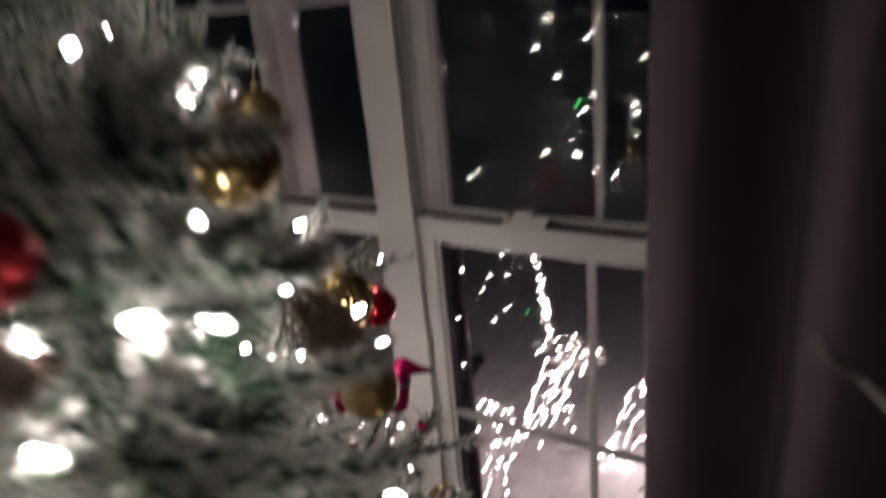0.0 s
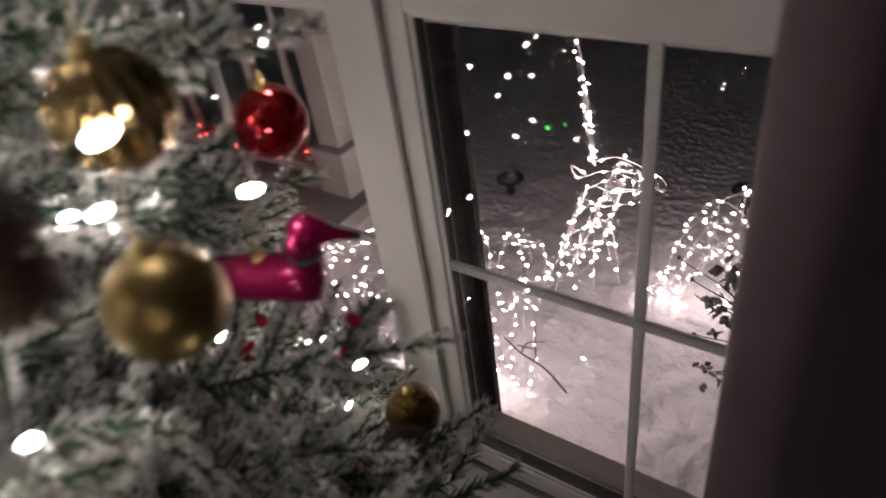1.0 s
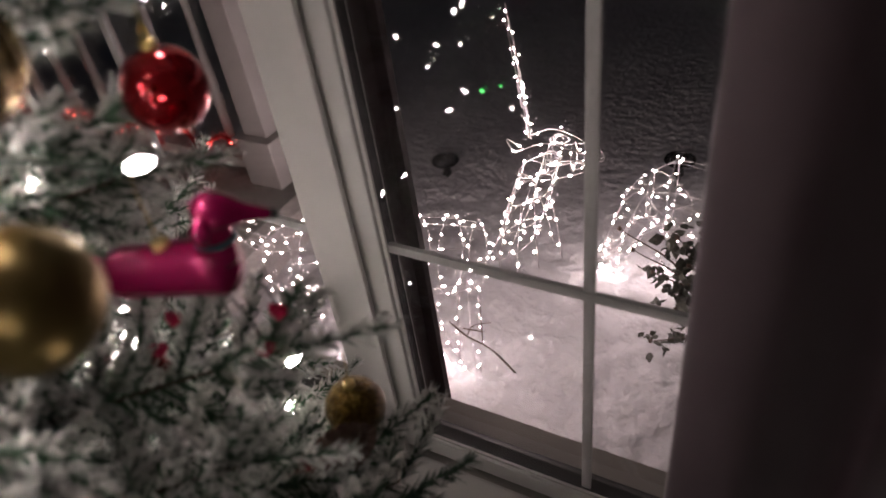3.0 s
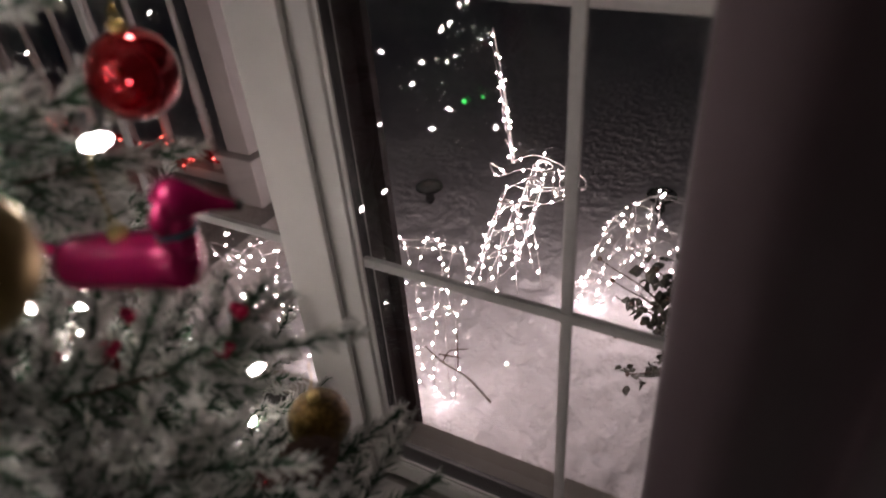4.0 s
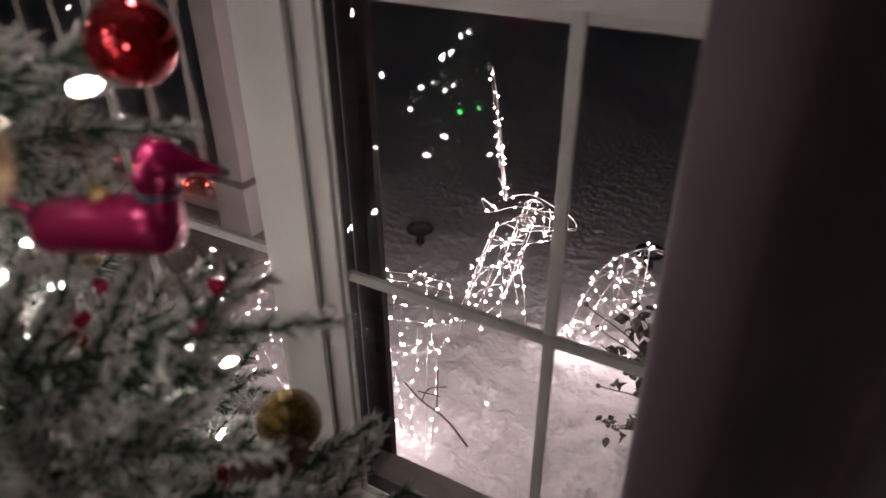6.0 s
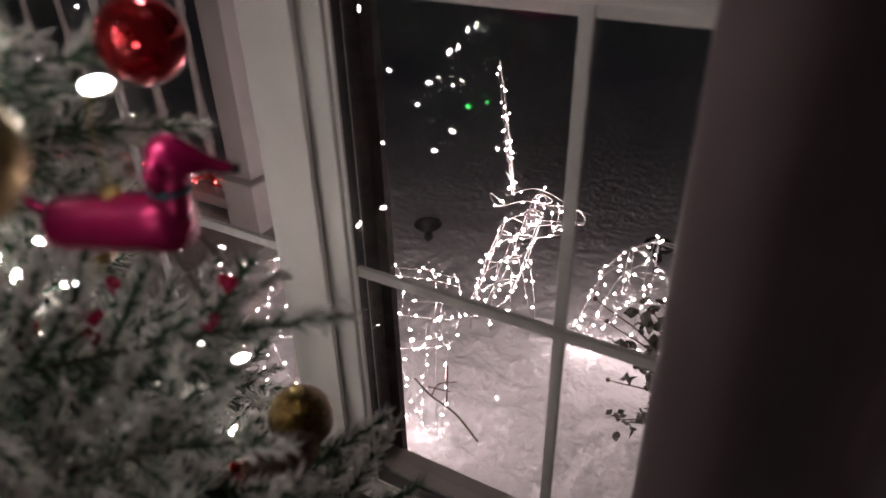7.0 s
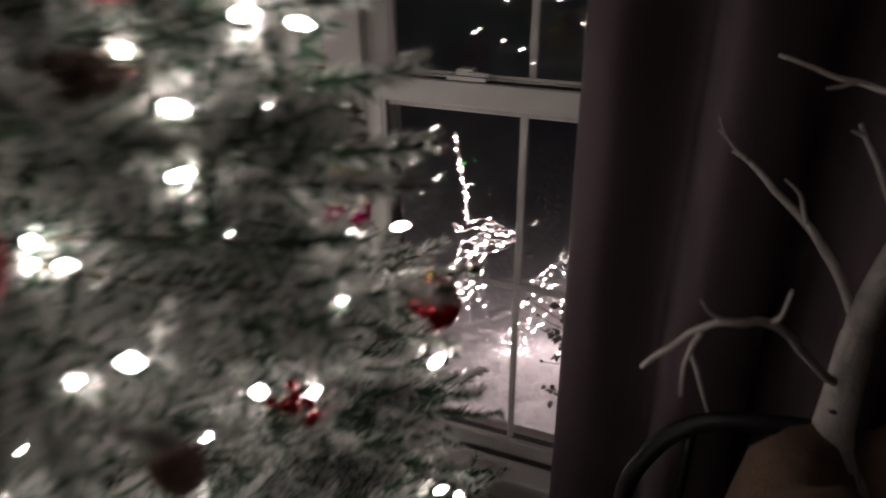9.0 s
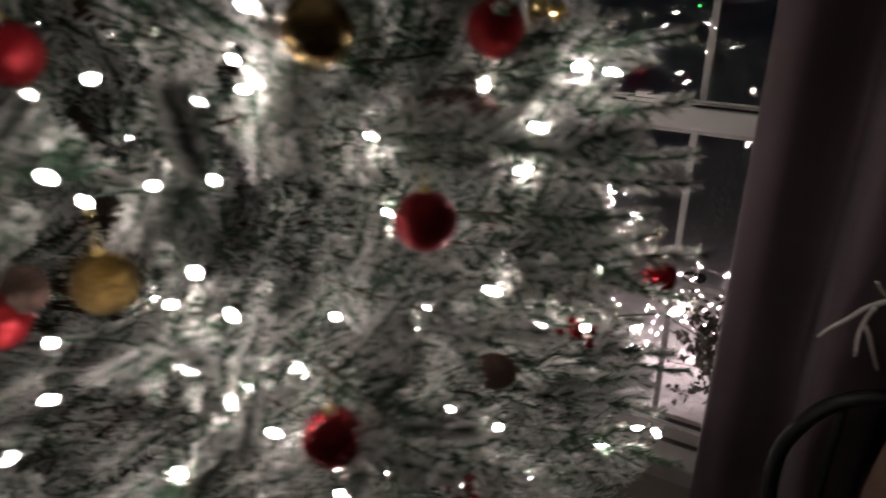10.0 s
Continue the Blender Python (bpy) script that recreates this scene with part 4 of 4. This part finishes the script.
LOWER_RUN = ((-0.4, 0.29, 1.444), (-0.439, 0.18, 1.425), (-0.485, 0.097, 1.444), (-0.489, 0.038, 1.413), (-0.512, 0.002, 1.41), (-0.598, -0.123, 1.451), (-0.428, 0.279, 1.292), (-0.332, 0.251, 1.393), (-0.282, 0.254, 1.404), (-0.289, 0.315, 1.447), (-0.537, -0.072, 1.358), (-0.497, 0.003, 1.363), (-0.353, 0.286, 1.138), (-0.342, 0.177, 1.302), (-0.424, 0.207, 1.274), (-0.283, 0.363, 1.154), (-0.616, -0.157, 1.412), (-0.409, -0.006, 1.337))
# lamps on the side towards the curtain and the path
SIDE_RUN = ((-0.551, 0.082, 1.664), (-0.532, 0.023, 1.601), (-0.291, 0.292, 1.663), (-0.519, -0.014, 1.405), (-0.25, 0.408, 1.161), (-0.22, 0.395, 1.185), (-0.53, 0.436, 1.551), (-0.346, 0.157, 1.482), (-0.424, 0.55, 1.174), (-0.201, 0.298, 1.42), (-0.476, 0.224, 1.489), (-0.384, 0.368, 1.677), (-0.552, 0.52, 1.468), (-0.52, 0.565, 1.442), (-0.598, 0.446, 1.781), (-0.633, 0.511, 1.784), (-0.591, 0.544, 1.723), (-0.461, 0.294, 1.609))
# lamps on the side towards the window, mirrored in its glass
WINDOW_RUN = ((-0.667, 0.666, 1.193), (-0.646, 0.676, 1.232), (-0.632, 0.638, 1.263), (-0.628, 0.633, 1.219), (-0.611, 0.617, 1.293), (-0.73, 0.71, 1.329), (-0.7, 0.693, 1.249), (-0.711, 0.698, 1.136), (-0.653, 0.655, 1.119), (-0.616, 0.664, 1.162), (-0.694, 0.795, 1.053), (-0.655, 0.784, 1.083), (-0.439, 0.48, 1.316), (-0.35, 0.421, 1.297), (-0.287, 0.493, 1.262), (-0.325, 0.519, 1.095), (-0.455, 0.37, 0.945), (-0.423, 0.53, 1.011), (-0.676, 0.638, 1.727), (-0.628, 0.522, 1.666), (-0.509, 0.523, 1.681), (-0.52, 0.299, 1.697), (-0.59, 0.495, 1.597), (-0.458, 0.372, 1.515), (-0.45, 0.376, 1.442), (-0.578, 0.571, 1.421), (-0.714, 0.673, 1.42), (-0.597, 0.637, 1.392), (-0.475, 0.463, 1.376), (-0.772, 0.651, 1.637), (-0.547, 0.465, 1.517), (-0.548, 0.584, 1.508))
where += [Vector(q) for q in UPPER_RUN + LOWER_RUN + SIDE_RUN + WINDOW_RUN]
where += [Vector(q) for q in ((-0.528, 0.726, 1.487), (-0.46, 0.628, 1.437), (-0.405, 0.533, 1.530), (-0.513, 0.716, 1.174), (-0.557, 0.631, 1.566), (-0.276, 0.391, 1.480))]
where = [q for q in where if not (-0.47 < q.x < -0.31 and 0.40 < q.y < 0.62 and 1.0 < q.z < 1.36)]
where.sort(key=lambda q: (round(q.z / 0.16), math.atan2(q.y - TY, q.x - TX)))
for q in where:
    out = Vector((q.x - TX, q.y - TY, 0)).normalized() + Vector((r.uniform(-0.6, 0.6), r.uniform(-0.6, 0.6), r.uniform(-0.5, 0.9)))
    part("bulb", None, None, lights, me=BULB, m=Matrix.Translation(q) @ out.to_track_quat("Z", "Y").to_matrix().to_4x4())
for a, c in zip(where, where[1:]):
    if (a - c).length < 0.13:
        line = curve([a, a.lerp(c, 0.5) + Vector((0.06 * (TX - a.x), 0.06 * (TY - a.y), -0.01)), c], 4)
        part("wire", Builder().tube(line, 0.0011, 4), ["socket"], lights, "dark green wire")


# ---- ornaments ----
def hook(bb, c, radius, slot):
    x, y, z = c
    bb.lathe([(radius * 0.20, radius * 0.93), (radius * 0.20, radius * 1.14), (radius * 0.12, radius * 1.18), (1e-4, radius * 1.19)], Matrix.Translation(c), 12, slot)
    bb.tube([(x + 0.004 * math.cos(q), y, z + radius * 1.3 + 0.004 * math.sin(q)) for q in [i * math.pi / 5 for i in range(10)]], 0.0006, 4, slot, closed=True)
    bb.tube(curve([(x, y, z + radius * 1.32), (x + 0.003, y, z + radius * 1.32 + 0.018), (x, y + 0.004, z + radius * 1.32 + 0.03)], 4), 0.0006, 4, slot)


def bauble(c, radius, mat, label, ribs=0):
    root = thing("bauble", (c[0], c[1], c[2] + radius * 1.3), label, "ornament", "baubles on the tree")
    if ribs:
        prof = [(radius * math.sin(math.pi * i / 20) + 1e-4, -radius * math.cos(math.pi * i / 20)) for i in range(21)]
        body = Builder().lathe(prof, Matrix.Translation(c), 96, lobes=ribs, depth=0.07)
    else:
        body = Builder().ball(c, radius, sides=32)
    part("globe", body, [mat], root)
    cb = Builder()
    hook(cb, c, radius, 0)
    part("cap", cb, ["cap"], root, "gilt cap with a wire loop")


BAUBLES = [
    ((-0.527, 0.716, 1.431), 0.0285, "red_shiny", "mirror-shiny red bauble hanging before the window"),
    ((-0.397, 0.531, 1.451), 0.0285, "gold_satin", "satin gold bauble hanging from a flocked bough"),
    ((-0.465, 0.733, 1.122), 0.0275, "gold_glitter", "dark gold glitter bauble on a bough tip"),
    ((-0.248, 0.404, 1.402), 0.028, "red_shiny", "shiny red bauble near a bough tip"),
    ((-0.370, 0.094, 1.571), 0.0268, "red_satin", "satin red bauble on the flocked tree"),
    ((-0.402, -0.012, 1.408), 0.0268, "red_shiny", "shiny red bauble half hidden by needles"),
    ((-0.383, 0.244, 1.703), 0.0275, "red_satin", "satin red bauble high on the tree"),
    ((-0.435, 0.058, 1.724), 0.028, "gold_shiny", "shiny dark gold bauble on the tree"),
    ((-0.400, 0.427, 1.702), 0.033, "gold_shiny", "shiny gold bauble near the window"),
    ((-0.66, 0.71, 1.68), 0.028, "gold_satin", "satin gold bauble deep beside the window"),
    ((-0.80, 0.790, 1.165), 0.030, "gold_glitter", "gold glitter bauble behind the toy dog"),
    ((-0.60, -0.055, 1.525), 0.028, "gold_glitter", "pale gold glitter bauble on the tree"),
    ((-0.70, -0.025, 1.703), 0.028, "red_satin", "satin red bauble on the tree"),
    ((-0.67, -0.115, 1.500), 0.028, "red_satin", "satin red bauble low on the tree"),
]
for c, rad, mat, lab in BAUBLES:
    bauble(c, rad, mat, lab)
bauble((-0.445, 0.568, 1.522), 0.030, "gold_shiny", "ribbed gold bauble lit by a lamp behind", ribs=16)


def pinecone(c, axis, length, width, label):
    """Overlapping woody scales in spirals round a core."""
    root = thing("pinecone", c, label, "pinecone", "pinecones on the tree")
    q = Vector(axis).normalized().to_track_quat("Z", "Y").to_matrix().to_4x4()
    m = Matrix.Translation(c) @ q
    part("core", Builder().ball((0, 0, 0), 1, sides=12, squash=(width * 0.17, width * 0.17, length * 0.46), turn=None).lathe([(width * 0.04, length * 0.4), (width * 0.04, length * 0.62)], None, 6), ["cone"], root)
    core = root.children[0]
    for v in core.data.vertices:
        v.co = m @ v.co
    sc = Builder()
    sc.add([(-0.25, 0, 0), (0.25, 0, 0), (0.5, 0.7, 0.12), (0.28, 1.0, 0.26), (-0.28, 1.0, 0.26), (-0.5, 0.7, 0.12), (0, 0.75, 0.30), (0, 0.5, -0.05)],
           [(0, 1, 6), (1, 2, 6), (2, 3, 6), (3, 4, 6), (4, 5, 6), (5, 0, 6), (0, 7, 1), (1, 7, 2), (2, 7, 3), (3, 7, 4), (4, 7, 5), (5, 7, 0)])
    me = sc.mesh("scale", ["cone"])
    n = 90
    for i in range(n):
        f = (i + 0.5) / n
        z = length * (f - 0.5)
        rr = width * 0.5 * math.sin(math.pi * (0.12 + 0.80 * f)) ** 0.8
        w = i * 2.39996
        s = rr * 0.85
        mm = m @ Matrix.Translation((0.35 * rr * math.cos(w), 0.35 * rr * math.sin(w), z)) @ Matrix.Rotation(w - math.pi / 2, 4, "Z") @ Matrix.Rotation(radians(-18 + 50 * f), 4, "X") @ Matrix.Scale(s * 1.05, 4)
        part("scale", None, None, root, me=me, m=mm)


pinecone((-0.452, 0.690, 1.118), (0.55, 0.25, 0.5), 0.075, 0.034, "brown pinecone lying along a bough")
pinecone((-0.423, 0.249, 1.624), (0.8, 0.45, -0.15), 0.080, 0.034, "brown pinecone lying among flocked needles")
pinecone((-0.66, -0.09, 1.52), (0.7, -0.3, 0.1), 0.07, 0.032, "brown pinecone beside a glitter bauble")
pinecone((-0.345, 0.175, 1.376), (0.6, -0.3, 0.3), 0.06, 0.03, "frosted pinecone tucked in the tree")
pinecone((-0.375, 0.462, 1.552), (0.45, 0.25, -0.8), 0.095, 0.046, "dark pinecone hanging from a bough")


def dachshund(nose, chest, rear):
    """A toy dog blown from glass, with felt hearts for feet on threads."""
    nose, chest, rear = Vector(nose), Vector(chest), Vector(rear)
    root = thing("dog_ornament", (chest + rear) / 2 + Vector((0, 0, 0.05)), "shiny magenta sausage-dog ornament with dangling heart feet", "ornament")
    ax = (chest - rear).normalized()
    L = (chest - rear).length
    up = Vector((0, 0, 1))
    R = 0.0185
    line, rads = [], []
    for i in range(17):
        f = i / 16
        line.append(rear + ax * (L * f))
        rads.append(max(0.0005, R * (1 - (2 * f - 1) ** 12) ** 0.5 * (0.93 + 0.12 * f)))
    part("body", Builder().tube(line, rads, 24), ["pink"], root)
    nk = curve([chest - ax * 0.012 + up * 0.006, chest - ax * 0.008 + up * 0.024, chest - ax * 0.004 + up * 0.040], 6)
    part("neck", Builder().tube(nk, [0.0125 - 0.003 * i / 12 for i in range(len(nk))], 16), ["pink"], root)
    hc = nk[-1]
    hd = (nose - hc).normalized()
    hl = [hc - hd * 0.013 + hd * ((nose - hc).length + 0.013) * i / 14 for i in range(15)]
    part("head", Builder().tube(hl, [0.002, 0.0085, 0.0115, 0.0125, 0.0125, 0.0118, 0.0105, 0.009, 0.0075, 0.006, 0.005, 0.0044, 0.004, 0.0036, 0.002], 18), ["pink"], root)
    part("snout_tip", Builder().ball(nose, 0.0034, sides=10), ["black"], root, "black snout tip")
    for s in (-1, 1):
        side = ax.cross(up) * s
        ear = curve([hc + side * 0.010 + up * 0.004, hc + side * 0.014 - up * 0.004 - ax * 0.003, hc + side * 0.013 - up * 0.016 - ax * 0.004], 5)
        part("ear", Builder().tube(ear, [0.002 + 0.004 * math.sin(math.pi * i / (len(ear) - 1)) for i in range(len(ear))], 8), ["pink"], root)
    part("collar", Builder().tube(ring(nk[5], (0.0112, 0, 0), (0, 0.0112, 0), 24), 0.0018, 8, closed=True), ["teal"], root, "dark teal collar")
    tail = curve([rear - ax * 0.0 + up * 0.008, rear - ax * 0.012 + up * 0.016, rear - ax * 0.018 + up * 0.030], 6)
    part("tail", Builder().tube(tail, [0.0045 - 0.0032 * i / 12 for i in range(len(tail))], 10), ["pink"], root)
    cb = Builder()
    mid = (chest + rear) / 2 + up * R
    cb.lathe([(0.006, -0.001), (0.006, 0.004), (1e-4, 0.005)], Matrix.Translation(mid), 12).tube([mid + Vector((0.004 * math.cos(q), 0, 0.008 + 0.004 * math.sin(q))) for q in [i * math.pi / 5 for i in range(10)]], 0.0006, 4, closed=True)
    cb.tube(curve([mid + up * 0.012, mid + up * 0.04, mid + up * 0.06 + ax * 0.005], 4), 0.0006, 4)
    part("cap", cb, ["cap"], root, "gilt cap with a wire loop")
    hb = Builder()
    pts = []
    for i in range(20):
        w = 2 * math.pi * i / 20
        pts.append((0.0085 * 16 / 17 * math.sin(w) ** 3, 0.0085 / 17 * (13 * math.cos(w) - 5 * math.cos(2 * w) - 2 * math.cos(3 * w) - math.cos(4 * w))))
    vs = [(0, -0.0045, -0.001), (0, 0.0045, -0.001)] + [(x, 0, z) for x, z in pts] + [(x * 0.7, -0.0036, z * 0.7 - 0.0003) for x, z in pts] + [(x * 0.7, 0.0036, z * 0.7 - 0.0003) for x, z in pts]
    fs = []
    for i in range(20):
        j = (i + 1) % 20
        fs += [(0, 22 + i, 22 + j), (22 + i, 2 + i, 2 + j, 22 + j), (1, 42 + j, 42 + i), (42 + i, 42 + j, 2 + j, 2 + i)]
    hb.add(vs, fs, 0, True)
    hm = hb.mesh("heart_foot", ["pink_felt"])
    yaw = math.atan2(ax.y, ax.x)
    for f, s, drop in ((0.88, 1, 0.046), (0.97, -1, 0.028), (0.10, 1, 0.044), (0.20, -1, 0.030)):
        a = rear + ax * (L * f) + ax.cross(up) * (0.008 * s) - up * 0.015
        e = a + ax * (0.012 if f > 0.5 else 0.004) - up * drop
        part("thread", Builder().tube([a, a.lerp(e, 0.5) + ax * 0.004, e], 0.0007, 4), ["black"], root, "thin dark leg thread")
        part("heart_foot", None, None, root, "small red heart foot", me=hm, m=Matrix.Translation(e - up * 0.006) @ Matrix.Rotation(yaw + 0.3 * s, 4, "Z"))


dachshund((-0.429, 0.683, 1.378), (-0.449, 0.662, 1.350), (-0.542, 0.633, 1.338))


def berries(c, seed, label):
    """A pick of glossy red beads on short wires."""
    root = thing("berry_pick", c, label, "berries", "berry picks on the tree")
    rr = random.Random(seed)
    bead = Builder().ball((0, 0, 0), 0.0048, sides=12).mesh("berry", ["red_shiny"])
    for _ in range(9):
        d = Vector((rr.gauss(0, 1), rr.gauss(0, 1), rr.gauss(0.5, 0.8))).normalized() * rr.uniform(0.012, 0.028)
        e = Vector(c) + d
        part("wire_stem", Builder().tube([Vector(c), Vector(c) + d * 0.5 + Vector((0, 0, 0.003)), e], 0.0007, 4), ["bark"], root)
        part("berry", None, None, root, me=bead, m=Matrix.Translation(e))


for n, q in enumerate(((-0.478, 0.668, 1.085), (-0.58, 0.63, 1.225), (-0.282, 0.223, 1.405), (-0.335, 0.10, 1.275), (-0.43, 0.36, 1.43))):
    berries(q, 30 + n, "small pick of glossy red berries tucked in the tree")
